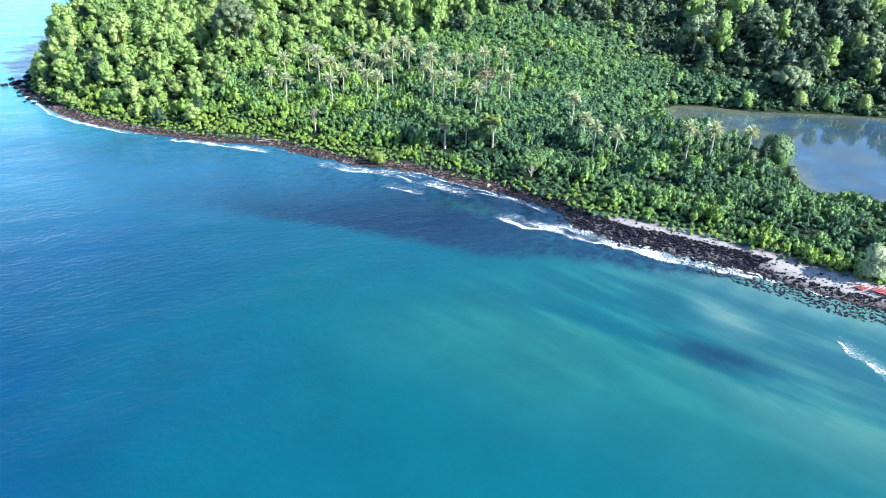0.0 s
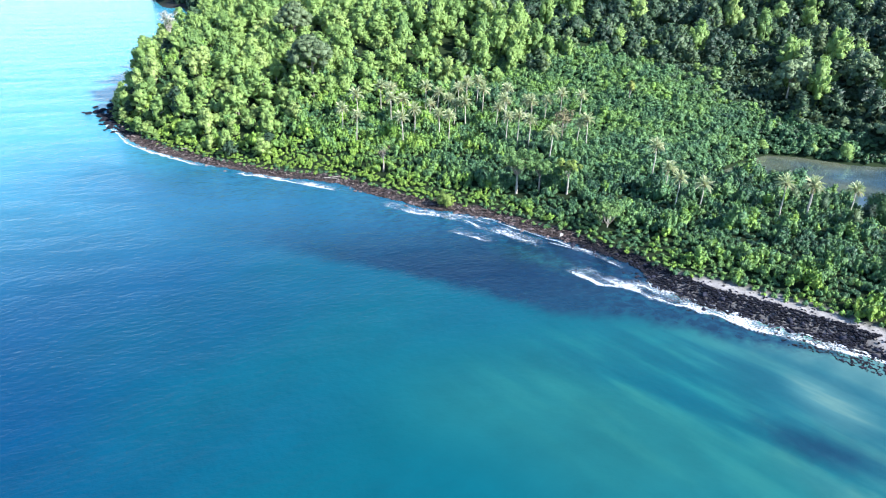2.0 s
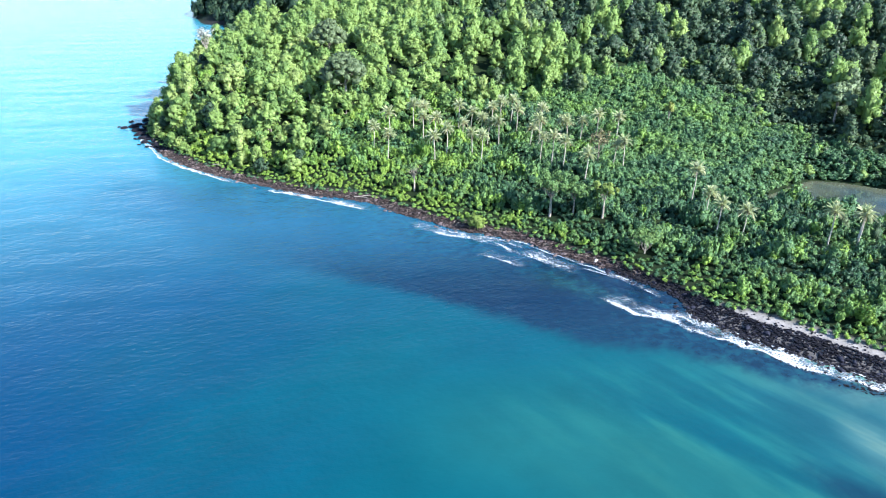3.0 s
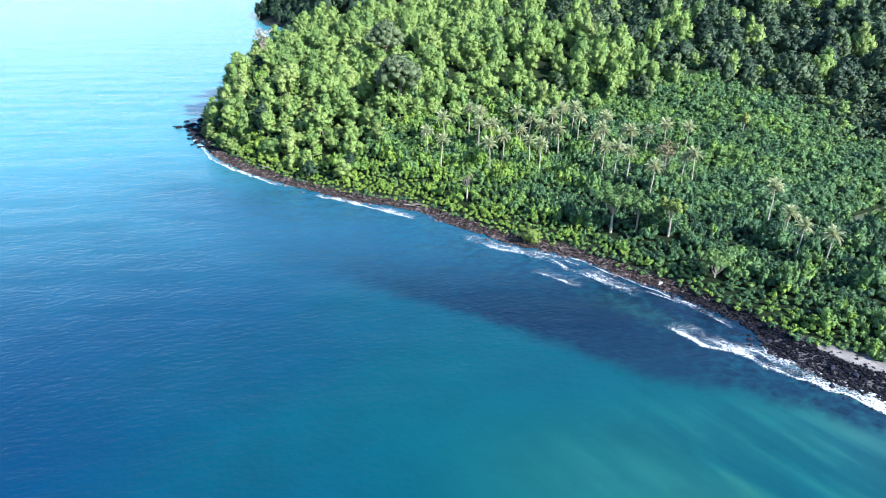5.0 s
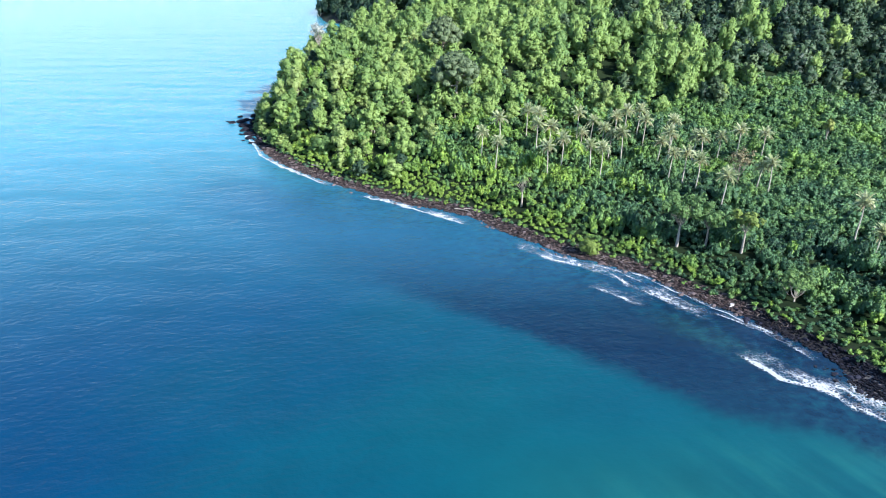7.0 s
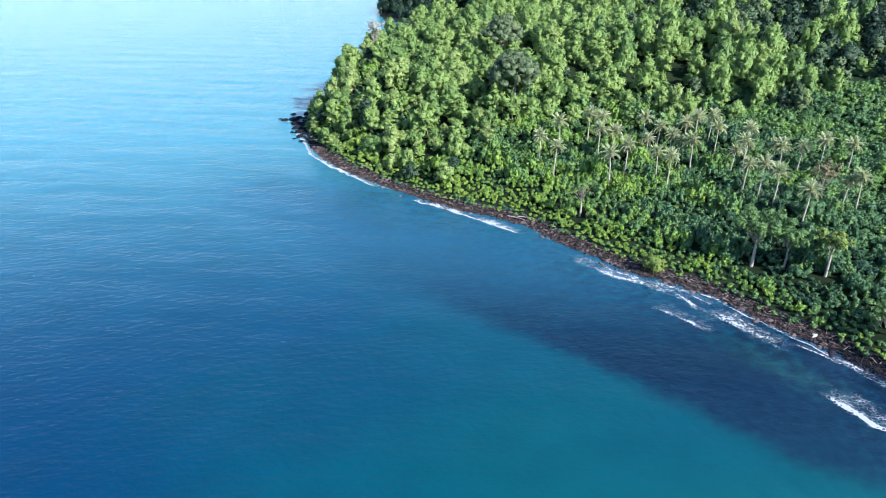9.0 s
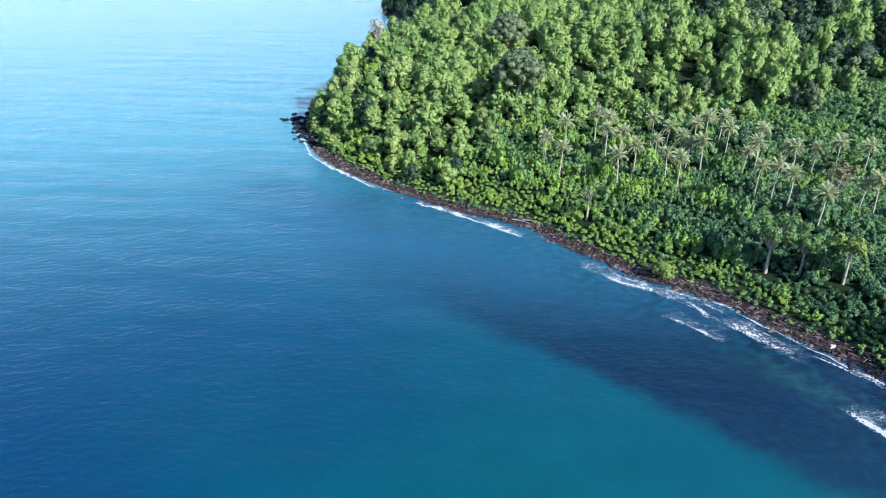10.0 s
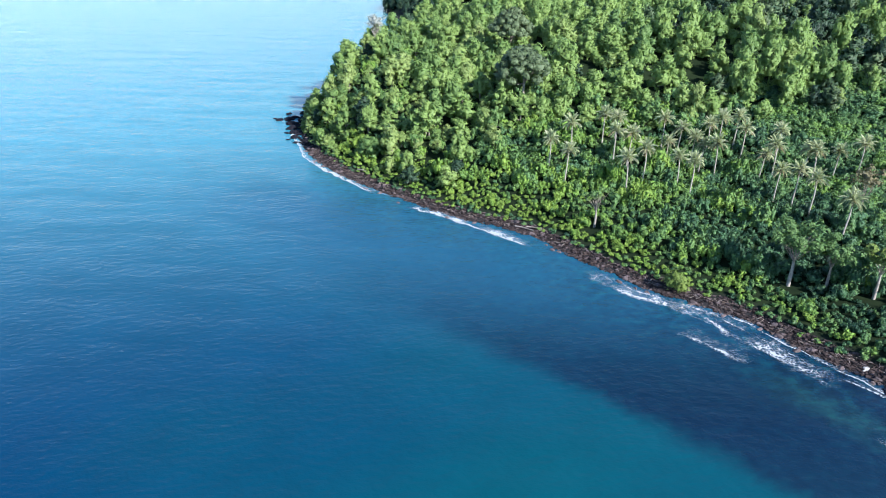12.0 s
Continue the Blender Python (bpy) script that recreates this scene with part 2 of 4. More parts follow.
def foam_material():
    m, t, b = material("foam")
    a = t.nodes.new("ShaderNodeAttribute")
    a.attribute_name = "cover"
    g = t.nodes.new("ShaderNodeNewGeometry")
    big = node(t, "ShaderNodeTexNoise", Scale=0.55, Detail=6.0, Roughness=0.78)
    cells = node(t, "ShaderNodeTexVoronoi", Scale=1.3, Randomness=1.0)
    cells.feature = "DISTANCE_TO_EDGE"
    for n in (big, cells):
        t.links.new(g.outputs["Position"], n.inputs["Vector"])
    lace = node(t, "ShaderNodeMath")
    lace.operation = "MULTIPLY_ADD"
    t.links.new(cells.outputs["Distance"], lace.inputs[0])
    lace.inputs[1].default_value = -1.1
    t.links.new(big.outputs["Fac"], lace.inputs[2])
    add = node(t, "ShaderNodeMath")
    add.operation = "ADD"
    t.links.new(a.outputs["Fac"], add.inputs[0])
    t.links.new(lace.outputs[0], add.inputs[1])
    fac = ramp(t, add.outputs[0], (0.60, (0, 0, 0)), (0.82, (0.22, 0.22, 0.22)), (1.0, (0.58, 0.58, 0.58)), (1.2, (0.88, 0.88, 0.88)))
    b.inputs["Base Color"].default_value = (0.55, 0.58, 0.60, 1)
    b.inputs["Roughness"].default_value = 0.9
    t.links.new(fac, b.inputs["Alpha"])
    return m


ground_mat = ground_material()
sea_mat = water_material("sea_water", "depth_sheen_colour", None, 0.42)
lagoon_mat = water_material("lagoon_water", "", (0.020, 0.043, 0.062), 0.03)
foam_mat = foam_material()

# ---- the lie of the land ----
COAST = np.array([(900, -700), (520, -300), (300, -75), (230, 5), (185, 60), (163, 91), (156, 100), (150, 110), (143, 124), (132, 138), (124, 149), (117, 162),
                  (119, 173), (113, 186), (107, 198), (98, 209), (91, 222), (80, 231), (69, 241), (58, 255), (47, 271), (38, 279), (25, 286), (14, 296), (0, 309),
                  (-21, 333), (-33, 354), (-40, 377), (-46, 394), (-48, 410), (-45, 430), (-37, 452), (-24, 490), (-2, 560), (10, 650), (6, 750), (-16, 830), (-45, 888),
                  (-52, 925), (-30, 1000), (60, 1120), (300, 1500), (700, 2100), (1800, 2300), (1800, -700)], float)
LAGOON = np.array([(190, 232), (197, 238), (210, 243), (227, 249), (238, 243), (253, 227), (285, 208), (304, 192), (335, 165), (345, 130), (310, 95), (270, 100),
                   (240, 112), (225, 131), (213, 142), (205, 151), (209, 161), (216, 170), (218, 181), (216, 196), (213, 213), (203, 221), (194, 225)], float)
FOOT = np.array([(-66, 430), (-50, 398), (-34, 372), (-12, 342), (18, 319), (50, 301), (90, 299), (132, 292), (160, 272), (185, 258), (215, 262), (243, 258),
                 (262, 236), (296, 210), (320, 194), (352, 170), (400, 100), (600, -200)], float)


def line_distance(px, py, line, closed=False):
    """Distance from points to a line of straight pieces."""
    best = np.full(px.shape, 1e9)
    side = np.ones(px.shape)
    ends = list(zip(line, np.roll(line, -1, 0) if closed else line[1:]))
    if not closed:
        ends = ends[:len(line) - 1]
    for a, b in ends:
        ab = b - a
        u = np.clip(((px - a[0]) * ab[0] + (py - a[1]) * ab[1]) / (ab @ ab), 0, 1)
        dx, dy = px - a[0] - u * ab[0], py - a[1] - u * ab[1]
        d = np.hypot(dx, dy)
        near = d < best - 1e-9
        best = np.where(near, d, best)
        side = np.where(near, np.sign(ab[0] * (py - a[1]) - ab[1] * (px - a[0])), side)
    return best, side


def inside(px, py, line):
    odd = np.zeros(px.shape, bool)
    for a, b in zip(line, np.roll(line, -1, 0)):
        if a[1] != b[1]:
            cross = (a[1] > py) != (b[1] > py)
            odd ^= cross & (px < (b[0] - a[0]) * (py - a[1]) / (b[1] - a[1]) + a[0])
    return odd


def wobble(x, y, size, seed=0.0):
    """Smooth uneven waves between about -1 and 1."""
    k = 2 * math.pi / size
    return (np.sin(k * (x + 0.37 * y) + seed) + np.sin(k * 1.31 * (y - 0.53 * x) + 1.7 * seed + 1) + np.sin(k * 0.77 * (x * 0.6 + y) + 2.3 * seed + 2)) / 3


def coast_distance(x, y):
    """Metres inland, negative out at sea."""
    d, _ = line_distance(x, y, COAST, True)
    return np.where(inside(x, y, COAST), d, -d) + 0.8 * wobble(x, y, 9, 3) * (np.abs(d) < 60)


def lagoon_distance(x, y):
    d, _ = line_distance(x, y, LAGOON, True)
    return np.where(inside(x, y, LAGOON), -d, d)


FOREST = np.array([(-66, 430), (-50, 398), (-38, 366), (-14, 330), (10, 308), (24, 303), (33, 310), (42, 318), (50, 327), (60, 335), (85, 335), (120, 329), (150, 332),
                   (174, 335), (192, 330), (209, 312), (221, 288), (229, 268), (233, 254), (240, 247), (253, 230), (285, 211), (304, 195), (335, 168), (352, 130), (400, 60), (600, -200)], float)


def forest_distance(x, y):
    """Metres into the high forest, negative over the scrub."""
    d, s = line_distance(x, y, FOREST)
    return d * s + 3.0 * wobble(x, y, 31, 12)


def hill_distance(x, y):
    """Metres uphill of the hill's foot, negative on the plain."""
    d, s = line_distance(x, y, FOOT)
    return d * s


def smooth(a, b, v):
    u = np.clip((v - a) / (b - a), 0, 1)
    return u * u * (3 - 2 * u)


def shore_width(x, y):
    """Width of bare shore between the water and the scrub."""
    return 3.8 + 0.8 * smooth(330, 355, y) - 3.2 * smooth(352, 376, y) + 7.6 * smooth(176, 150, y) - 1.2 * smooth(145, 130, y)


def ground_height(x, y):
    x, y = np.asarray(x, float), np.asarray(y, float)
    d, e, l = coast_distance(x, y), hill_distance(x, y), lagoon_distance(x, y)
    sea = np.maximum(d * 0.07, -7.0)
    plain = 1.7 * smooth(0, 7, d) + (2.0 + 2.6 * smooth(225, 275, y)) * smooth(5, 30, d) + 0.025 * np.clip(d, 0, 140) + 0.7 * wobble(x, y, 38) * smooth(8, 40, d)
    steep = 0.24 + 0.36 * smooth(30, -20, x) - 0.10 * smooth(220, 260, x)
    up = np.clip(e, 0, None)
    hill = steep * (45 * (1 - np.exp(-up / 45))) + (0.16 - 0.03 * smooth(220, 260, x)) * np.clip(up - 20, 0, 420) + 3.0 * wobble(x, y, 90, 5) * smooth(10, 80, up)
    hill = hill * smooth(0, 14 + 0.12 * np.clip(y - 500, 0, 400), d) * (1 - 0.55 * smooth(520, 760, y)) * (1 - 0.24 * smooth(425, 465, y) * smooth(45, 0, x))
    land = plain + hill
    bank = smooth(0, 10, l)
    land = np.where(l < 25, -1.0 * (1 - smooth(-6, 0, l)) + 0.35 * smooth(-3, 1, l) + np.maximum(land - 0.35, 0) * bank * smooth(0, 25, l) ** 0.3, land)
    return np.where(d > 0, land, sea)


def graded(lo, hi, step, far_lo, far_hi, grow=1.22):
    inner = list(np.arange(lo, hi + step / 2, step))
    s, v, right = step, hi, []
    while v < far_hi:
        s *= grow
        v += s
        right.append(v)
    s, v, left = step, lo, []
    while v > far_lo:
        s *= grow
        v -= s
        left.append(v)
    return np.array(left[::-1] + inner + right)


def quads_mesh(name, v, f, mats, values=None, which=None, smooth_faces=False, colours=None):
    """A mesh from arrays of corners and four-cornered faces, with point values by attribute name."""
    me = bpy.data.meshes.new(name)
    v, f = np.asarray(v, np.float32), np.asarray(f, np.int32)
    normals = v[:, 3:] if v.shape[1] == 6 else None
    v = np.ascontiguousarray(v[:, :3])
    me.vertices.add(len(v))
    me.vertices.foreach_set("co", v.ravel())
    corners = np.where(f[:, 3] == f[:, 0], 3, 4).astype(np.int32)
    loops = np.ascontiguousarray(f[np.arange(4)[None] < corners[:, None]])
    me.loops.add(len(loops))
    me.loops.foreach_set("vertex_index", loops)
    me.polygons.add(len(f))
    me.polygons.foreach_set("loop_start", np.concatenate([[0], np.cumsum(corners)[:-1]]).astype(np.int32))
    me.polygons.foreach_set("loop_total", corners)
    for m in mats:
        me.materials.append(m)
    if which is not None:
        me.polygons.foreach_set("material_index", np.asarray(which, np.int32))
    me.update(calc_edges=True)
    me.polygons.foreach_set("use_smooth", np.full(len(f), smooth_faces or normals is not None))
    if normals is not None:
        a = me.attributes.new("custom_normal", "FLOAT_VECTOR", "POINT")
        a.data.foreach_set("vector", np.ascontiguousarray(normals / (np.linalg.norm(normals, axis=1)[:, None] + 1e-9), np.float32).ravel())
    for key, val in (values or {}).items():
        a = me.attributes.new(key, "FLOAT", "POINT")
        a.data.foreach_set("value", np.asarray(val, np.float32))
    for key, val in (colours or {}).items():
        a = me.attributes.new(key, "FLOAT_COLOR", "POINT")
        a.data.foreach_set("color", np.concatenate([val, np.ones((len(val), 1))], 1).astype(np.float32).ravel())
    return me


def sheet(xs, ys):
    gx, gy = np.meshgrid(xs, ys)
    n, m = len(xs), len(ys)
    i = np.arange(n * m).reshape(m, n)
    f = np.stack([i[:-1, :-1], i[:-1, 1:], i[1:, 1:], i[1:, :-1]], -1).reshape(-1, 4)
    return gx.ravel(), gy.ravel(), f


gx, gy, gf = sheet(graded(-70, 340, 2.5, -3800, 3800), graded(40, 560, 2.5, -1500, 4200))
gz = ground_height(gx, gy)
gd = coast_distance(gx, gy)
sand = smooth(shore_width(gx, gy) + 2, shore_width(gx, gy) - 1, gd)
sandy = smooth(176, 166, gy) * (0.4 * smooth(0.5, 2.5, gd) + 0.6 * smooth(0, 2.5, gd - 2.0 - 4.5 * smooth(112, 124, gy)))
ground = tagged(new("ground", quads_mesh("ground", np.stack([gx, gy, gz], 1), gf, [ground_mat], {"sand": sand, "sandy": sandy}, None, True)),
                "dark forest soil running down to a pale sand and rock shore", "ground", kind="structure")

wx, wy, wf = sheet(graded(-110, 190, 2.5, -3800, 3800), graded(20, 430, 2.5, -1500, 4200))


def mix3(a, b, f):
    return a * (1 - f[:, None]) + b * f[:, None]


REEF_EDGE = np.array([(-70, 330), (-34, 280), (-8, 246), (6, 229), (22, 216), (37, 202), (52, 190), (65, 177), (74, 167), (85, 157), (100, 150), (112, 142), (122, 130), (150, 112)], float)


def on_reef(x, y):
    """Metres inside the reef's seaward edge, negative outside it."""
    d, s = line_distance(x, y, REEF_EDGE)
    return d * s + 1.6 * wobble(x, y, 19, 4) + 0.7 * wobble(x, y, 6, 9)


def reef_cover(x, y, out):
    soft = 3.0 + 14 * smooth(195, 262, y)
    shelf = smooth(-soft, soft, on_reef(x, y)) * smooth(375, 300, y) * (1 - 0.74 * smooth(180, 262, y))
    return np.maximum(0.9 * shelf, 0.75 * weed_patch(x, y))


def weed_patch(x, y):
    """A dark bed of weed on the sandy bottom."""
    a, c = (x - 111) * 0.58 - (y - 94) * 0.81, (x - 111) * 0.81 + (y - 94) * 0.58
    return smooth(1.4, 0.2, np.hypot(a / 14, c / 5) + 0.22 * wobble(x, y, 9, 5))


def sea_colour(x, y):
    """Colour of the sea by depth and bed: deep blue, green over sand, dark over the reef, pale over sandbars; far water
    has sky sheen painted in.
    """
    out = -coast_distance(x, y)
    n = wobble(x, y, 60, 1)
    deep, teal, far_sheen = np.array((0.0008, 0.028, 0.070)), np.array((0.0024, 0.054, 0.068)), np.array((0.030, 0.172, 0.222))
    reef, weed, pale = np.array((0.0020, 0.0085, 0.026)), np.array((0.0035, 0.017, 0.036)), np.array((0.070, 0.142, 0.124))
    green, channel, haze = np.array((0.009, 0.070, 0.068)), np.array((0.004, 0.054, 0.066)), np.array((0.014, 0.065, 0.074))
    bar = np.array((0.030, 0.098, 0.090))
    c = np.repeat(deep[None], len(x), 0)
    # haze and reflected sky put into the colour: paler and brighter with distance
    c = mix3(c, far_sheen, smooth(170, 430, y + 0.12 * np.abs(x - 20)))
    toward = np.hypot((x - 70) / 1.0, (y - 95) / 1.35)
    c = mix3(c, teal, smooth(150, 30, toward + 14 * n))
    south = smooth(160, 118, y)
    c = mix3(c, green, smooth(100, 58, out + 6 * n) * south * 0.9)
    c = mix3(c, bar, smooth(46, 53, out) * smooth(76, 55, out + 5 * n) * smooth(96, 113, x) * south * 0.8)
    in_channel = smooth(52.5, 44, out + 2.0 * wobble(x, y, 24, 7)) * smooth(158, 128, y + 0.12 * out)
    c = mix3(c, mix3(np.repeat(channel[None], len(x), 0), haze[None], smooth(98, 138, x)), in_channel)
    c = mix3(c, pale, smooth(16, 8, out + 3 * wobble(x, y, 14, 3)) * smooth(136, 118, y) * 0.55)
    c = mix3(c, pale, smooth(8, 2, np.hypot((x - 124) * 0.9, (y - 105) * 0.55)) * 0.4)
    c = mix3(c, np.array((0.013, 0.082, 0.140)), smooth(75, 25, out) * smooth(196, 232, y) * smooth(330, 285, y) * 0.8)
    shelf = reef_cover(x, y, out)
    c = mix3(c, mix3(np.repeat(reef[None], len(x), 0), weed[None], smooth(185, 150, y)), shelf)
    c = mix3(c, green * 0.7 + 0.006, 0.6 * smooth(1.2, 0.2, np.hypot(((x - 94) * 0.6 - (y - 187) * 0.8) / 20, ((x - 94) * 0.8 + (y - 187) * 0.6) / 6)) * (0.55 + 0.45 * wobble(x, y, 6, 2)))
    c = mix3(c, pale, smooth(5, 1, out) * smooth(170, 120, y) * 0.7)
    return c


def streak_cover(x, y):
    """Where the light swell draws long streaks over the sandy shallows."""
    out = -coast_distance(x, y)
    return smooth(85, 60, out) * smooth(9, 20, out) * smooth(160, 130, y) * (0.35 + 0.65 * smooth(54, 46, out))


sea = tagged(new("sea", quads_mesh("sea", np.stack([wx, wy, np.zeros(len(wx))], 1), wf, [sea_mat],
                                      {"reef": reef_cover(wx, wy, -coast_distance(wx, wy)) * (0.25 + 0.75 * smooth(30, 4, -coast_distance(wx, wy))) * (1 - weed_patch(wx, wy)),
                                       "streak": streak_cover(wx, wy), "calm": smooth(190, 140, wy) * smooth(-15, 45, wx)}, colours={"depth_sheen_colour": sea_colour(wx, wy)})),
             "calm blue-green sea with small waves, turquoise over sand", "sea", kind="structure")
lx, ly, lf = sheet(np.arange(186, 350, 3.0), np.arange(90, 256, 3.0))
mud = np.clip(0.8 * smooth(9, 1, -lagoon_distance(lx, ly)) + 0.5 * smooth(262, 236, lx) * smooth(180, 205, ly) + 0.35 * wobble(lx, ly, 22, 8), 0, 1)
lagoon = tagged(new("lagoon", quads_mesh("lagoon", np.stack([lx, ly, np.full(len(lx), 0.12)], 1), lf, [lagoon_mat], {"mud": mud})),
                "still brackish lagoon water reflecting the sky", "lagoon", kind="structure")


# ---- foliage ----
CORE_V = np.array([(x, y, z) for x in (-1, 1) for y in (-1, 1) for z in (-1, 1)], float) / math.sqrt(3)
CORE_F = np.array([(0, 1, 3, 2), (4, 6, 7, 5), (0, 4, 5, 1), (2, 3, 7, 6), (0, 2, 6, 4), (1, 5, 7, 3)])


def clumps(lobes, leaves, size, r, core=0.8, droop=0.0, unruly=0.27, soft=0.4):
    """Leaf clumps set on the outside of overlapping lobes (x, y, z, rx, ry, rz), round a rough dark core."""
    lobes = np.array(lobes, float)
    area = (lobes[:, 3] * lobes[:, 5])
    pick = r.choice(len(lobes), leaves, p=area / area.sum())
    n = r.normal(size=(leaves, 3))
    n[:, 2] = np.where(n[:, 2] < -0.5, -n[:, 2], n[:, 2])
    n /= np.linalg.norm(n, axis=1)[:, None]
    p = lobes[pick, :3] + n * lobes[pick, 3:] * r.uniform(0.86, 1.08, (leaves, 1))
    tilt = n + r.normal(scale=unruly, size=(leaves, 3)) + np.array((0, 0, 0.2))
    tilt /= np.linalg.norm(tilt, axis=1)[:, None]
    t1 = np.cross(tilt, r.normal(size=(leaves, 3)))
    t1 /= np.linalg.norm(t1, axis=1)[:, None] + 1e-9
    if droop:
        t1 = t1 * (1 - droop) + np.array((0, 0, -droop))
        t1 /= np.linalg.norm(t1, axis=1)[:, None]
    t2 = np.cross(tilt, t1)
    s = size * r.uniform(0.6, 1.35, (leaves, 1))
    v = np.stack([p - t1 * s, p - t2 * s * 0.8 + t1 * s * 0.1, p + t1 * s + tilt * s * -0.3, p + t2 * s * 0.8 + t1 * s * 0.1], 1).reshape(-1, 3)
    # leaves of a clump catch the light together, as a rounded mass
    face = np.cross(v[1::4] - v[0::4], v[2::4] - v[0::4])
    face /= np.linalg.norm(face, axis=1)[:, None] + 1e-9
    face *= np.where((face * n).sum(1) < 0, -1, 1)[:, None]
    v = np.concatenate([v, np.repeat(soft * n + (1 - soft) * face, 4, 0)], 1)
    f = np.arange(leaves * 4).reshape(-1, 4)
    vs, fs, base = [v], [f], len(v)
    for lobe in lobes:
        b = CORE_V * lobe[3:] * core * r.uniform(0.9, 1.15, (len(CORE_V), 1)) + lobe[:3]
        vs.append(np.concatenate([b, b - lobe[:3]], 1))
        fs.append(CORE_F + base)
        base += len(b)
    return np.concatenate(vs), np.concatenate(fs)


def lumps(lobes, sprays, size, r, core=0.82, uneven=0.15, soft=0.7, upright=0.5, slim=0.36, stray=0.16):
    """Masses of foliage: pointed sprays of leaves set all over rounded lobes, round rough cores."""
    lobes = np.array(lobes, float)
    vs, fs, base = [], [], 0
    for lobe in lobes:
        p = lobe[:3] + CORE_V * lobe[3:] * core * (1 + r.normal(scale=uneven, size=(len(CORE_V), 1)))
        vs.append(np.concatenate([p, CORE_V / lobe[3:] * lobe[3:].mean() + np.array((0, 0, 0.1))], 1))
        fs.append(CORE_F + base)
        base += len(CORE_V)
    area = lobes[:, 3] * lobes[:, 5]
    pick = r.choice(len(lobes), sprays, p=area / area.sum())
    n = r.normal(size=(sprays, 3))
    n[:, 2] = np.where(n[:, 2] < -0.35, -n[:, 2], n[:, 2])
    n /= np.linalg.norm(n, axis=1)[:, None]
    p = lobes[pick, :3] + n * lobes[pick, 3:] * r.uniform(0.78, 1.08, (sprays, 1))
    tilt = n + r.normal(scale=0.3, size=(sprays, 3))
    tilt /= np.linalg.norm(tilt, axis=1)[:, None]
    along = r.normal(scale=0.8, size=(sprays, 3)) + np.array((0, 0, upright)) + 0.5 * n
    along -= tilt * (along * tilt).sum(1)[:, None]
    along = along / (np.linalg.norm(along, axis=1)[:, None] + 1e-9) + 0.35 * n
    across = np.cross(tilt, along)
    s = size * r.uniform(0.55, 1.4, (sprays, 1))
    v = np.stack([p - along * s * 0.6 + across * s * slim, p - along * s * 0.6 - across * s * slim, p + along * s], 1).reshape(-1, 3)
    own = soft * n + (1 - soft) * tilt + r.normal(scale=stray, size=(sprays, 3)) + np.array((0, 0, 0.25))
    vs.append(np.concatenate([v, np.repeat(own, 3, 0)], 1))
    k = np.arange(sprays) * 3 + base
    # a face that ends where it began has three corners
    fs.append(np.stack([k, k + 1, k + 2, k], 1))
    return np.concatenate(vs), np.concatenate(fs)


def creeper_tree_shape(r, height, spread, lobes, sprays, size, low=0.1, pointed=0.5):
    """A crown hung with creepers down to the ground: many rounded tufts round a stem, and its trunk with limbs."""
    L = [(0, 0, height * 0.45, spread * 0.5, spread * 0.5, height * 0.36)]
    for k in range(lobes):
        u = (k + r.uniform(0.0, 1.0)) / lobes
        a = 2.4 * k + r.normal(scale=0.5)
        ring = math.sqrt(max(0.05, 1 - (2 * u - 0.75) ** 2 * 0.8)) * (1 - pointed * u * u)
        q = spread * r.uniform(0.45, 0.85) * ring
        w = spread * r.uniform(0.2, 0.42)
        L.append((q * math.cos(a), q * math.sin(a), height * (low + (0.9 - low) * u), w, w * r.uniform(0.8, 1.25), w * r.uniform(0.8, 1.5)))
    v, f = lumps(L, sprays, size, r)
    whole = v[:, :3] * np.array((1, 1, 0.6)) - np.array((0, 0, 0.2 * height))
    whole /= np.linalg.norm(whole, axis=1)[:, None] + 1e-9
    v[:, 3:] = 0.72 * v[:, 3:] / (np.linalg.norm(v[:, 3:], axis=1)[:, None] + 1e-9) + 0.28 * whole
    lean = r.normal(scale=0.03, size=2) * height
    trunk = [tube([(0, 0, -0.6), (lean[0] * 0.4, lean[1] * 0.4, height * 0.3), (lean[0], lean[1], height * 0.7)], (0.03 * height, 0.022 * height, 0.01 * height))]
    for k in range(3):
        x, y, z = L[1 + k * lobes // 3][:3]
        trunk.append(tube([(lean[0] * 0.5, lean[1] * 0.5, min(height * 0.33, z * 0.7)), (x * 0.6, y * 0.6, z * 0.85), (x, y, z)], (0.016 * height, 0.011 * height, 0.005 * height), 5))
    return (v, f), joined(trunk)


def tube(points, radii, sides=6):
    """A tapered tube through the points."""
    pts = [Vector(p) for p in points]
    v, f = [], []
    for k, (p, rad) in enumerate(zip(pts, radii)):
        d = (pts[min(k + 1, len(pts) - 1)] - pts[max(k - 1, 0)]).normalized()
        a = d.orthogonal().normalized()
        b = d.cross(a)
        for i in range(sides):
            w = 2 * math.pi * i / sides
            v.append(p + (a * math.cos(w) + b * math.sin(w)) * rad)
    for k in range(len(pts) - 1):
        for i in range(sides):
            j = (i + 1) % sides
            f.append((k * sides + i, k * sides + j, (k + 1) * sides + j, (k + 1) * sides + i))
    return np.array(v, float), np.array(f)


def stem_only(tree):
    """A crown on its bare stem, for trees deep in the woods."""
    (cv, cf), (tv, tf) = tree
    return joined([(cv, cf), (tv[:18], tf[:12])])


def with_normals(v, f):
    face = np.cross(v[f[:, 1]] - v[f[:, 0]], v[f[:, 2]] - v[f[:, 0]])
    n = np.zeros_like(v)
    for k in range(4):
        np.add.at(n, f[:, k], face)
    return np.concatenate([v, n], 1)


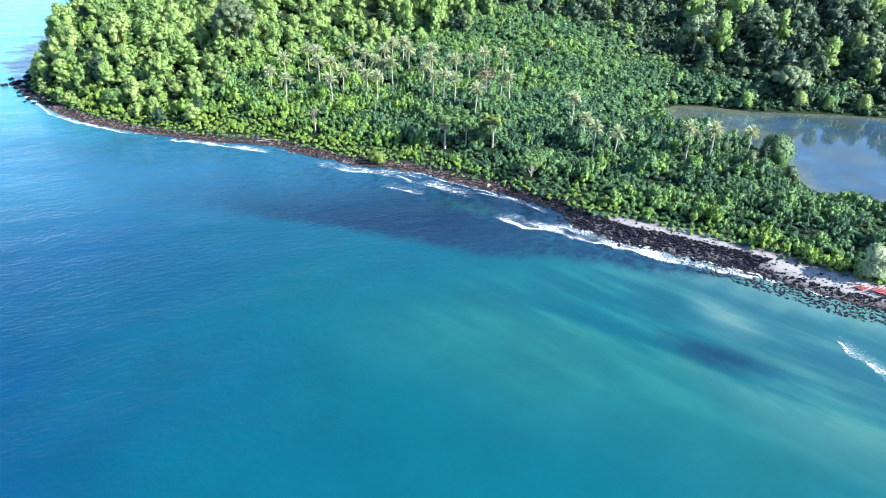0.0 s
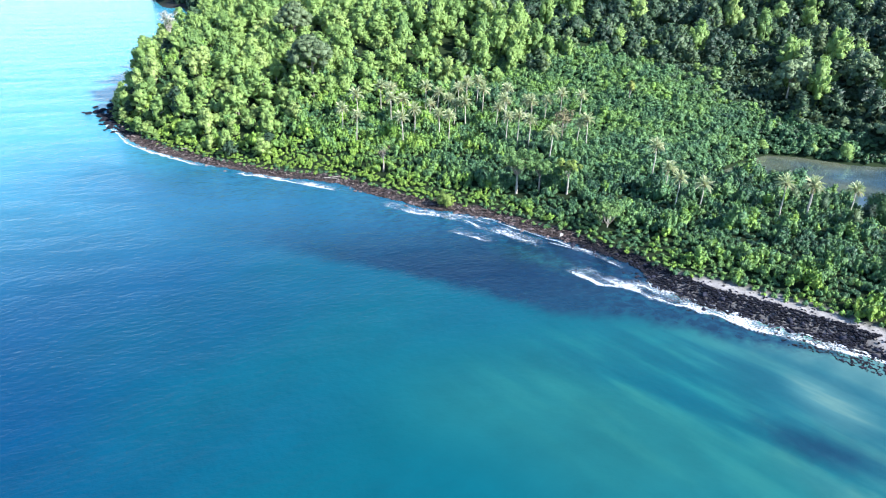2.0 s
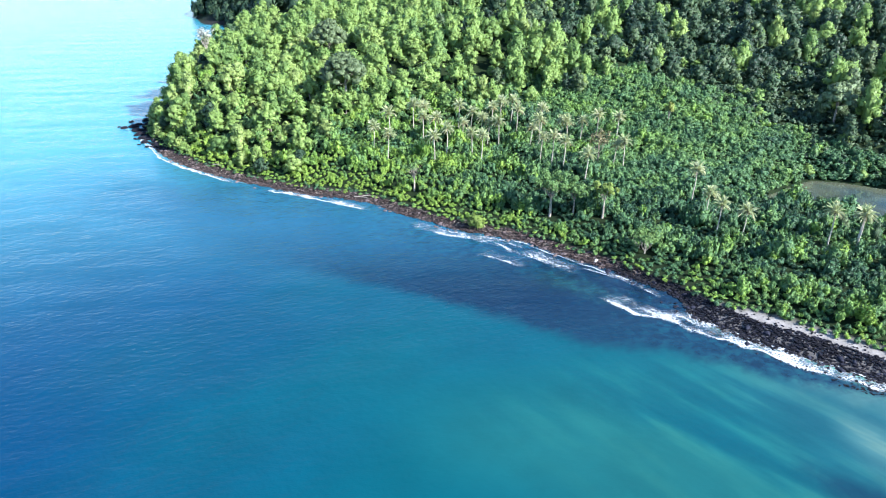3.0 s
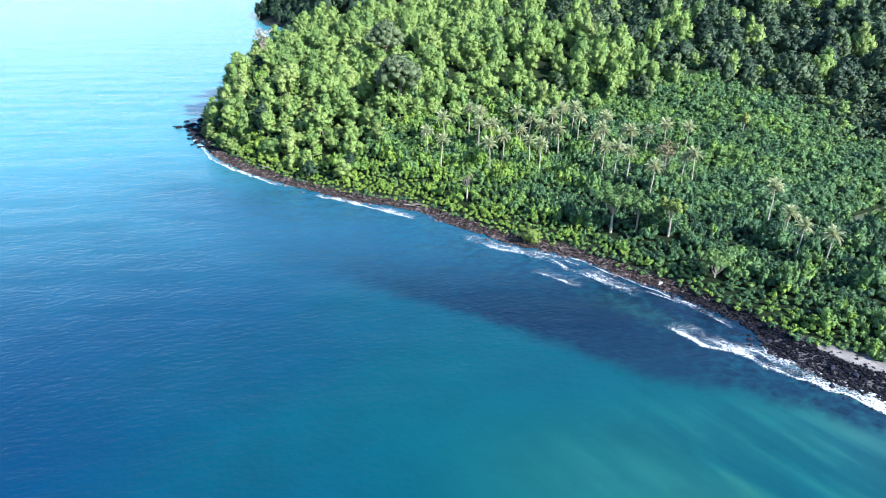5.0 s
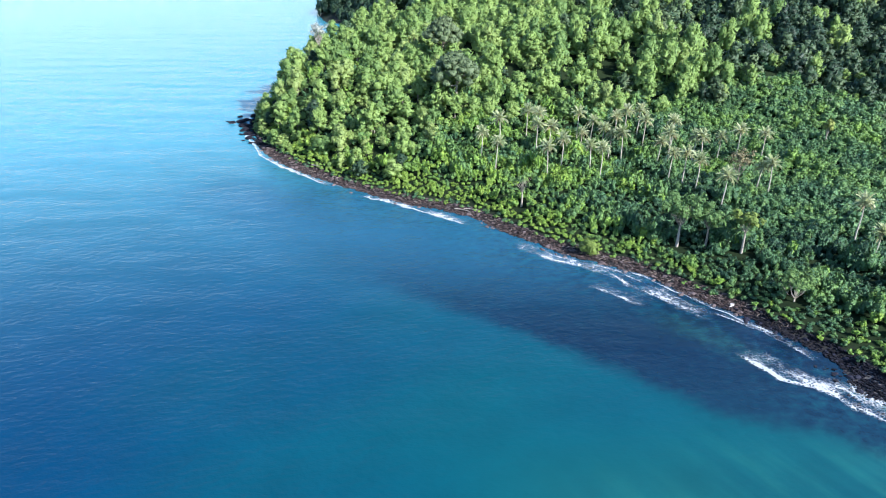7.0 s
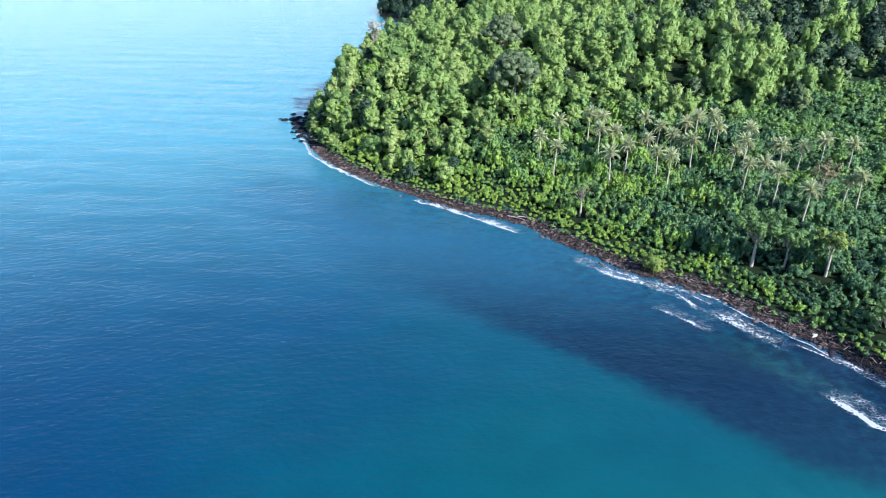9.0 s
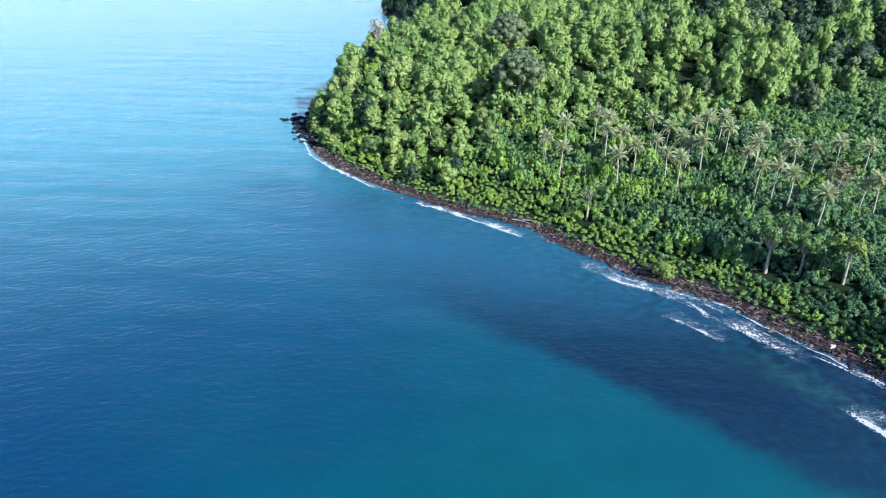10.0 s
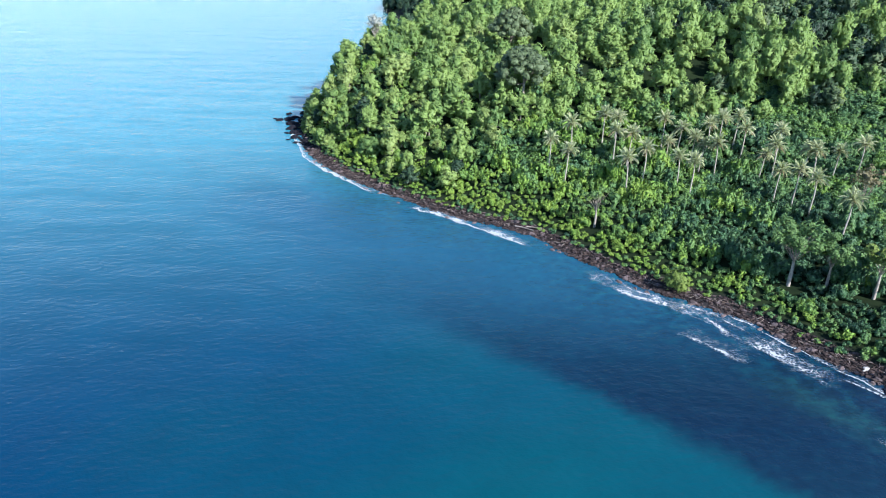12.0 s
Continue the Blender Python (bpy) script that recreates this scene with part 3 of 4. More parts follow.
def joined(pieces):
    vs, fs, base = [], [], 0
    shaded = any(v.shape[1] == 6 for v, f in pieces)
    for v, f in pieces:
        vs.append(with_normals(v, f) if shaded and v.shape[1] == 3 else v)
        fs.append(f + base)
        base += len(v)
    return np.concatenate(vs), np.concatenate(fs)


def tree_shape(r, height, spread, lobes, leaves, size, droop=0.0, low=0.3):
    """Corners and faces of a crown of uneven rounded masses and of its trunk with limbs."""
    L = []
    for k in range(lobes):
        u = (k + r.uniform(0.1, 0.9)) / lobes
        a = 2.4 * k + r.normal(scale=0.5)
        z = height * (low + (0.84 - low) * u)
        q = spread * r.uniform(0.25, 0.6) * (1.05 - 0.7 * u ** 1.5)
        w = spread * r.uniform(0.42, 0.66) * (1.1 - 0.3 * u)
        L.append((q * math.cos(a), q * math.sin(a), z, w, w * r.uniform(0.8, 1.2), w * r.uniform(0.85, 1.5)))
    crown = lumps(L, int(leaves * 1.8), size * 1.2, r, 0.72, 0.15, 0.6, 0.4 - 2.5 * droop, 0.42)
    # the crown is lit as one mass more than leaf by leaf
    whole = crown[0][:, :3] * np.array((1, 1, 0.55)) - np.array((0, 0, 0.22 * height))
    whole /= np.linalg.norm(whole, axis=1)[:, None] + 1e-9
    own = crown[0][:, 3:] / (np.linalg.norm(crown[0][:, 3:], axis=1)[:, None] + 1e-9)
    crown[0][:, 3:] = 0.5 * own + 0.5 * whole
    lean = r.normal(scale=0.03, size=2) * height
    trunk = [tube([(0, 0, -0.6), (lean[0] * 0.4, lean[1] * 0.4, height * 0.3), (lean[0], lean[1], height * 0.7)], (0.03 * height, 0.022 * height, 0.01 * height))]
    for k in range(3):
        x, y, z = L[k * lobes // 3][:3]
        trunk.append(tube([(lean[0] * 0.5, lean[1] * 0.5, min(height * 0.33, z * 0.7)), (x * 0.6, y * 0.6, z * 0.85), (x, y, z)], (0.016 * height, 0.011 * height, 0.005 * height), 5))
    return crown, joined(trunk)


def bush_shape(r, radius, height, lobes, leaves, size):
    L = []
    for k in range(lobes):
        a, q = r.uniform(0, 2 * math.pi), math.sqrt(r.uniform(0, 1)) * radius * 0.6
        w = radius * r.uniform(0.4, 0.65)
        L.append((q * math.cos(a), q * math.sin(a), height * r.uniform(0.3, 0.65), w, w, height * r.uniform(0.32, 0.45)))
    return lumps(L, leaves, size, r, 0.7, 0.2, 0.42, 0.15, 0.5, 0.26)


def scatter(step, x0, x1, y0, y1, r, jitter=0.45):
    xs, ys = np.meshgrid(np.arange(x0, x1, step), np.arange(y0, y1, step))
    xs, ys = xs.ravel(), ys.ravel()
    return xs + r.uniform(-jitter, jitter, len(xs)) * step, ys + r.uniform(-jitter, jitter, len(ys)) * step


def planted(shapes, x, y, z, scale, tall, tint, r):
    """Many plants as one set of corners and faces: each is one of the shapes, turned and sized."""
    vs, fs, ts, base = [], [], [], 0
    kind = r.integers(0, len(shapes), len(x))
    turn = r.uniform(0, 2 * math.pi, len(x))
    for k, (v, f) in enumerate(shapes):
        i = np.where(kind == k)[0]
        if not len(i):
            continue
        c, s = np.cos(turn[i])[:, None], np.sin(turn[i])[:, None]
        px = (v[None, :, 0] * c - v[None, :, 1] * s) * scale[i, None] + x[i, None]
        py = (v[None, :, 0] * s + v[None, :, 1] * c) * scale[i, None] + y[i, None]
        pz = v[None, :, 2] * (scale * tall)[i, None] + z[i, None]
        if v.shape[1] == 6:
            nx = v[None, :, 3] * c - v[None, :, 4] * s
            ny = v[None, :, 3] * s + v[None, :, 4] * c
            vs.append(np.stack([px, py, pz, nx, ny, np.broadcast_to(v[None, :, 5], nx.shape)], -1).reshape(-1, 6))
        else:
            vs.append(np.stack([px, py, pz], -1).reshape(-1, 3))
        fs.append((f[None] + (np.arange(len(i)) * len(v))[:, None, None] + base).reshape(-1, 4))
        ts.append(np.repeat(tint[i], len(v)))
        base += len(i) * len(v)
    return np.concatenate(vs), np.concatenate(fs), np.concatenate(ts)


def part(name, data, parent, label=""):
    ob = new(name, data)
    ob.parent = parent
    return tagged(ob, label)


def thing(name, label, category, group="", m=None):
    ob = tagged(new(name), label, category, group)
    ob.empty_display_size = 0.5
    if m is not None:
        ob.matrix_basis = m
    return ob

# ---- scrub on the plain ----
r = np.random.default_rng(11)
shrub_shapes = [bush_shape(r, 1.32, 2.5, 4, 58, 0.36) for _ in range(9)]
large_shapes = [bush_shape(r, 1.32, 2.5, 6, 104, 0.27) for _ in range(7)]
sx, sy = scatter(2.02, -60, 300, 60, 440, r)
sd, se, sl = coast_distance(sx, sy), forest_distance(sx, sy), lagoon_distance(sx, sy)
keep = (sd > shore_width(sx, sy) - 0.7) & ((se < 13) | (sd < shore_width(sx, sy) + 6) | ((sx < np.where(se < 40, 200, 75)) & (se < 70) & (r.uniform(0, 1, len(sx)) < 0.28))) & (sl > 1.0) & (sd < 190) & (sx * 0.55 + sy > 145) & (np.hypot(sx - 121.0, sy - 197.0) > 3.2)
for bx, by in ((64, 270), (104, 232.5), (120, 223.5)):
    keep &= np.hypot(sx - bx, (sy - by + 1.5) * 0.7) > 2.4
sx, sy, sd, se, sl = sx[keep], sy[keep], sd[keep], se[keep], sl[keep]
sz = ground_height(sx, sy) - 0.25
# thickets and hollows over most of the plain, an even canopy on the terrace below the woods
terrace = smooth(122, 142, sx) * smooth(222, 242, sy)
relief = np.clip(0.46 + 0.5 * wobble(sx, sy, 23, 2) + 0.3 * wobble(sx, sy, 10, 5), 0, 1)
hump = (1 - terrace) * (0.05 + 1.75 * relief ** 1.6 * (0.45 + 0.55 * smooth(6, 24, sd))) + terrace * (0.42 + 0.45 * relief)
big = (r.uniform(0, 1, len(sx)) < 0.05 * (1 - terrace)) & (sd > shore_width(sx, sy) + 4)
ss = np.where(big, 1.45, 1.0) * np.clip(np.exp(r.normal(-0.06, 0.28, len(sx))), 0.55, 1.25 + 0.4 * terrace) * (0.7 + 0.65 * hump) * (0.74 + 0.26 * smooth(4, 14, sd)) * (1 - 0.35 * smooth(22, 4, sl) * smooth(190, 172, sy))
ss = np.maximum(ss * (1 - 0.08 * smooth(206, 180, sy)), 0.8)
rows_of = wobble(0.8 * sx + 0.6 * sy, 2.6 * (0.8 * sy - 0.6 * sx), 17, 8)
# tint varies by plant and holds painted shade: darker in hollows and farther inland
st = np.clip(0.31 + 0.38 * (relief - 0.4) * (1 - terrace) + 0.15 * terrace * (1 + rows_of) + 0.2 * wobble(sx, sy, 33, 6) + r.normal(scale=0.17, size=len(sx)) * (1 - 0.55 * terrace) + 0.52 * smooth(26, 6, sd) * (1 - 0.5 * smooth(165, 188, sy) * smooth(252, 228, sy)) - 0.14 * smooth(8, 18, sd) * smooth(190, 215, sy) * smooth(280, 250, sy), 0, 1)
tall = r.uniform(0.85, 1.3, len(sx)) * ((1 - terrace) * (0.6 + 0.75 * relief) + terrace * (0.72 + 0.16 * rows_of)) * (0.62 + 0.38 * smooth(5, 18, sd))
ss = ss * (1 + 0.28 * terrace) * (1 - 0.3 * smooth(16, 5, sl) * smooth(190, 172, sy))
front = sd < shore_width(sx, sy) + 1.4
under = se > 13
# shade beneath the woods is put into the tint too
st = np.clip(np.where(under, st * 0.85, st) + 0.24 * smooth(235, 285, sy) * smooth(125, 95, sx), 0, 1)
lots = []
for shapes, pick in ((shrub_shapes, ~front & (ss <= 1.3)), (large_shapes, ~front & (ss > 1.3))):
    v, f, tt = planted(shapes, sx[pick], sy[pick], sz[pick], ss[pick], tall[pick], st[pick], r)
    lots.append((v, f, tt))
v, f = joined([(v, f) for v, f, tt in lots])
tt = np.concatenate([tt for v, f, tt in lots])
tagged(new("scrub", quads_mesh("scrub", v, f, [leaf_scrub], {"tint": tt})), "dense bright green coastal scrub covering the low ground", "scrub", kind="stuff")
shrub_meshes = [quads_mesh("shrub", v, f, [leaf_scrub_each]) for v, f in shrub_shapes]
for k in np.where(front)[0]:
    ob = tagged(new("shrub", shrub_meshes[int(r.integers(0, len(shrub_meshes)))]), "bright green leafy shrub at the edge of the rocky shore", "shrub", "shrubs along the shore")
    ob.matrix_basis = pose(sx[k], sy[k], sz[k], 0, 0, r.uniform(0, 360)) @ Matrix.Diagonal((ss[k], ss[k], ss[k] * tall[k], 1))

# ---- woods on the hills ----
r = np.random.default_rng(12)
hill_trees = [creeper_tree_shape(r, r.uniform(8.5, 11.5), r.uniform(3.2, 4.4), 13, 440, 0.67, 0.08, r.uniform(0.0, 0.5)) for _ in range(10)]
dark_trees = [creeper_tree_shape(r, r.uniform(8, 13), r.uniform(3.4, 5.0), 12, 370, 0.78, 0.12, r.uniform(0.1, 0.6)) for _ in range(9)]
fx, fy = scatter(4.7, -70, 440, 130, 760, r)
fd, fe, fl = coast_distance(fx, fy), forest_distance(fx, fy), lagoon_distance(fx, fy)
keep = (fd > shore_width(fx, fy) + 1.0) & (fe > np.where(fx > 185, 9, 1)) & (fl > 1.5) & (fy < np.where(fx < 25, 700, np.where(fx < 120, 535, 490))) & (fx < 430)
for bx, by in ((50, 359), (50, 410)):
    keep &= np.hypot(fx - bx, fy - by) > 6
fx, fy, fd, fe = fx[keep], fy[keep], fd[keep], fe[keep]
fz = ground_height(fx, fy) - 0.3
# shade of the inland slope goes into leaf colour: more dark-leaved trees there
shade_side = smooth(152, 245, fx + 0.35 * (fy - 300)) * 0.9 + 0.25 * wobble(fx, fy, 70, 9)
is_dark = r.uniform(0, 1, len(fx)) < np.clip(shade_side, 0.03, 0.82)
# clearings in shade between the trees inland
hollow = (wobble(fx, fy, 27, 21) + 0.4 * wobble(fx, fy, 13, 3) > 0.36) & (fx > 150) & (fe > 8)
drop = (r.uniform(0, 1, len(fx)) < np.where(is_dark, 0.5, 0.48)) | hollow
fx, fy, fd, fe, fz, is_dark = (a[~drop] for a in (fx, fy, fd, fe, fz, is_dark))
tall_ones = r.uniform(0, 1, len(fx)) < 0.34
fs = np.where(tall_ones, r.uniform(1.15, 1.75, len(fx)), r.uniform(0.7, 1.1, len(fx))) * (0.66 + 0.34 * np.maximum(smooth(1, 30, fe), smooth(215, 235, fx)))
fh = np.where(tall_ones, r.uniform(0.75, 1.0, len(fx)) + 0.25 * smooth(90, 140, fx), r.uniform(0.5, 0.75, len(fx))) * np.where(is_dark, 0.78, 1.0)
ft = np.clip(0.44 + 0.16 * wobble(fx, fy, 40, 3) + r.normal(scale=0.2, size=len(fx)) * np.where(is_dark, 1.4, 1.0), 0, 1)
order = np.argsort(fe + 1000 * ((fx > 60) | (fy > 440)))
single = np.zeros(len(fx), bool)
single[order[:280]] = True
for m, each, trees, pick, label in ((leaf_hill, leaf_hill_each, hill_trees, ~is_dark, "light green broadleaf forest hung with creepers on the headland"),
                                    (leaf_dark, leaf_dark_each, dark_trees, is_dark, "forest on the inland hillside, its shaded side given darker green leaves")):
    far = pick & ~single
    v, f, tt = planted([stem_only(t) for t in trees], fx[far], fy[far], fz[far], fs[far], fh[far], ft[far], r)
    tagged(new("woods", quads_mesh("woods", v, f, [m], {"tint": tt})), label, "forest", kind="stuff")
    crowns = [quads_mesh("crown", *c, [each]) for c, t in trees]
    trunks = [quads_mesh("trunk", *t, [bark], None, None, True) for c, t in trees]
    for i in np.where(pick & single)[0]:
        k = int(r.integers(0, len(trees)))
        ob = thing("tree", "light green broadleaf tree hung with creepers" if each is leaf_hill_each else "dark green broadleaf tree in the forest", "tree", "trees on the headland")
        ob.matrix_basis = pose(fx[i], fy[i], fz[i], 0, 0, r.uniform(0, 360)) @ Matrix.Diagonal((fs[i], fs[i], fs[i] * fh[i], 1))
        part("trunk", trunks[k], ob)
        part("crown", crowns[k], ob)

# undergrowth between the trees of the inland woods
r = np.random.default_rng(14)
low_shapes = [bush_shape(r, 2.3, 2.8, 3, 18, 0.62) for _ in range(6)]
ux, uy = scatter(3.8, 150, 430, 120, 490, r)
ue, ul = forest_distance(ux, uy), lagoon_distance(ux, uy)
keep = (ue > 0) & (ul > 3) & (coast_distance(ux, uy) > 12) & ((ux > 200) | (ue > 40))
ux, uy = ux[keep], uy[keep]
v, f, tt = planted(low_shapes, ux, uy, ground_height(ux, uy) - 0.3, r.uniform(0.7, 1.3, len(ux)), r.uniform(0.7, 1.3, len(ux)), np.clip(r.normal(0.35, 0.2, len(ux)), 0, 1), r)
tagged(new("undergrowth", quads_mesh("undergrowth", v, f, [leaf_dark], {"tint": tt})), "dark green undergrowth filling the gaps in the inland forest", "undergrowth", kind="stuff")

# woods farther off, thinner
r = np.random.default_rng(13)
fx, fy = scatter(20.0, -60, 560, -60, 1150, r)
fd, fl, fe = coast_distance(fx, fy), lagoon_distance(fx, fy), forest_distance(fx, fy)
seen = (fy < np.where(fx < 25, 700, np.where(fx < 120, 535, 490))) & (fx < 430) & (fe > -8)
plain_side = (fx < 385) & (fe < 5) & (fy < 360)
keep = (fd > 4) & (fl > 4) & ~seen & ~((fx < 110) & (fy > 690) & (fy < 1010)) & ~(plain_side & (fx * 0.55 + fy > 145) & (fd < 190))
fx, fy = fx[keep], fy[keep]
v, f, tt = planted([tree_shape(r, 13, 11, 6, 40, 2.3, 0.1, 0.1)[0] for _ in range(5)], fx, fy, ground_height(fx, fy) - 0.3, r.uniform(0.8, 1.25, len(fx)), np.ones(len(fx)), r.uniform(0, 0.8, len(fx)), r)
tagged(new("woods", quads_mesh("woods", v, f, [leaf_dark], {"tint": tt})), "distant dark green forest over the hills", "forest", kind="stuff")

fx, fy = scatter(8.5, -60, 110, 690, 1010, r)
keep = coast_distance(fx, fy) > 3
fx, fy = fx[keep], fy[keep]
v, f, tt = planted([tree_shape(r, 11, 5.5, 5, 60, 1.1, 0.1, 0.1)[0] for _ in range(5)], fx, fy, ground_height(fx, fy) - 0.3, r.uniform(0.8, 1.3, len(fx)), np.ones(len(fx)), r.uniform(0, 0.5, len(fx)), r)
tagged(new("woods", quads_mesh("woods", v, f, [leaf_dark], {"tint": tt})), "dark green forest on the farther cape", "forest", kind="stuff")

# ---- coconut palms ----
def frond_mesh(length, sag, mat, r):
    pts = []
    for k in range(9):
        u = k / 8
        pts.append((length * (u - 0.16 * sag * u * u), 0, length * (0.30 * u - (0.25 + 0.55 * sag) * u * u)))
    v, f = tube(pts, [0.05 * (1 - 0.85 * k / 8) for k in range(9)], 3)
    vs, fs, base = [v], [f], len(v)
    lv, n = [], 13
    for k in range(n):
        u = 0.14 + 0.86 * k / (n - 1)
        i = min(int(u * 8), 7)
        p = Vector(pts[i]).lerp(Vector(pts[i + 1]), u * 8 - i)
        ll = length * 0.26 * math.sin(math.pi * (0.12 + 0.83 * u)) ** 0.6
        for s in (-1, 1):
            d = Vector((0.55, s * 0.75, -0.42 - 0.2 * sag + r.normal(scale=0.08))).normalized() * ll
            w = Vector((0.17, 0, 0.02)) * (length / 3.6)
            lv += [p - w, p + d * 0.5 - w * 1.1, p + d, p + d * 0.45 + w * 1.3]
    lv = np.array([tuple(q) for q in lv])
    vs.append(lv)
    fs.append(np.arange(len(lv)).reshape(-1, 4) + base)
    return quads_mesh("frond", np.concatenate(vs), np.concatenate(fs), [mat])


r = np.random.default_rng(21)
fronds = [frond_mesh(3.5, s, leaf_palm, r) for s in (0.45, 0.8, 1.15)]
fronds_dry = [frond_mesh(3.3, 0.9, leaf_palm_dry, r)]


def palm(height, lean, seed):
    r = np.random.default_rng(seed)
    ob = thing("coconut_palm", "tall coconut palm with a thin pale trunk and ragged fronds", "palm tree", "coconut palms")
    pts = [(lean * height * (k / 7) ** 1.6, 0.15 * math.sin(k), -0.5 + (height + 0.5) * k / 7) for k in range(8)]
    v, f = tube(pts, [0.26 - 0.014 * k for k in range(8)], 7)
    part("trunk", quads_mesh("trunk", v, f, [bark_palm], None, None, True), ob)
    top = Vector(pts[-1])
    n = 34
    for k in range(n):
        u = k / n
        dry = u > 0.9
        up = 78 - 92 * u + r.normal(scale=7)
        mesh = fronds_dry[0] if dry else fronds[min(int(u * 3.6), 2)]
        fr = part("frond", mesh, ob, "dry brown hanging frond" if dry else "")
        fr.matrix_basis = Matrix.Translation(top) @ pose(0, 0, 0, r.normal(scale=12), -up, 137.5 * k + r.normal(scale=9)) @ Matrix.Scale(r.uniform(0.85, 1.12), 4)
    return ob


PALMS = [(75.7, 321.7), (79.7, 320.9), (76.8, 308), (81.7, 308.4), (76.9, 288.1), (83.8, 294.7), (93.6, 305.6), (95.3, 317.1), (99.9, 313.8), (93.3, 289.9),
         (95.1, 282.6), (102.7, 307.5), (109.4, 312.7), (104.9, 304.6), (108.6, 300.3), (114, 314.6), (119.8, 316.1), (118.8, 306.2), (120.8, 294.6), (125.1, 294.9),
         (130, 305), (119.6, 280), (121, 271.3), (133.7, 293.3), (136.1, 291.1), (123.7, 265.8), (143, 292.1), (149.1, 289.6), (127.4, 253.6), (64.2, 317.1),
         (55.2, 306.4), (59.5, 298.5), (156.5, 285.3), (143.5, 262.5), (146.8, 260.3), (156.8, 226.8), (150.3, 209.6), (147.8, 198.9), (153.3, 193.4), (175, 181),
         (181, 176), (185, 180), (193, 171)]
r = np.random.default_rng(22)
palm_kinds = [palm(h, lean, 30 + k) for k, (h, lean) in enumerate(((12.4, 0.02), (11.6, 0.06), (12.8, 0.03), (11.2, 0.09), (12.0, -0.03)))]
for k, (x, y) in enumerate(PALMS):
    z = float(ground_height(np.array([x]), np.array([y]))[0])
    turn = r.uniform(-40, 40)
    m = pose(x, y, z, 0, 0, turn)
    if k < len(palm_kinds):
        palm_kinds[k].matrix_basis = m
    else:
        size = r.uniform(0.84, 1.04)
        copy_thing(palm_kinds[k % 5], m @ Matrix.Scale(size, 4))


# ---- trees that stand out ----
def at(x, y, sink=0.0):
    return float(ground_height(np.array([x], float), np.array([y], float))[0]) - sink


def single_tree(label, x, y, height, spread, leaf, wood, seed, lobes=6, leaves=260, size=0.5, low=0.35, droop=0.0, name="tree"):
    r = np.random.default_rng(seed)
    (cv, cf), (tv, tf) = tree_shape(r, height, spread, lobes, leaves, size, droop, low)
    ob = thing(name, label, "tree", m=pose(x, y, at(x, y)))
    part("trunk", quads_mesh("trunk", tv, tf, [wood], None, None, True), ob)
    part("crown", quads_mesh("crown", cv, cf, [leaf]), ob)
    return ob


def great_tree(label, x, y, height, spread, leaf, wood, seed):
    """A tall forest tree: a broad crown of many small rounded masses high on its trunk."""
    r = np.random.default_rng(seed)
    L = []
    for k in range(46):
        a, q = 2.4 * k, math.sqrt((k + 0.5) / 46)
        w = spread * r.uniform(0.17, 0.28)
        rim = height * (0.92 - 0.42 * q ** 2.2) + r.normal(scale=0.04 * height)
        L.append((spread * q * math.cos(a) * r.uniform(0.85, 1.1), spread * q * math.sin(a) * r.uniform(0.85, 1.1), rim, w, w, w * r.uniform(0.7, 1.1)))
    v, f = lumps(L, 3800, 0.6, r, 0.95, 0.18, 0.75, 0.2, 0.5)
    ob = thing("tree", label, "tree", m=pose(x, y, at(x, y)))
    stem = [tube([(0, 0, -0.6), (0.3, 0.2, height * 0.35), (0.2, -0.2, height * 0.75)], (0.028 * height, 0.022 * height, 0.01 * height), 8)]
    for k in range(6, 46, 5):
        lobe = L[k]
        stem.append(tube([(0.3, 0.2, height * 0.36), (lobe[0] * 0.5, lobe[1] * 0.5, lobe[2] * 0.82), lobe[:3]], (0.012 * height, 0.008 * height, 0.003 * height), 5))
    tv, tf = joined(stem)
    part("trunk", quads_mesh("trunk", tv, tf, [wood], None, None, True), ob)
    part("crown", quads_mesh("crown", v, f, [leaf]), ob)
    return ob


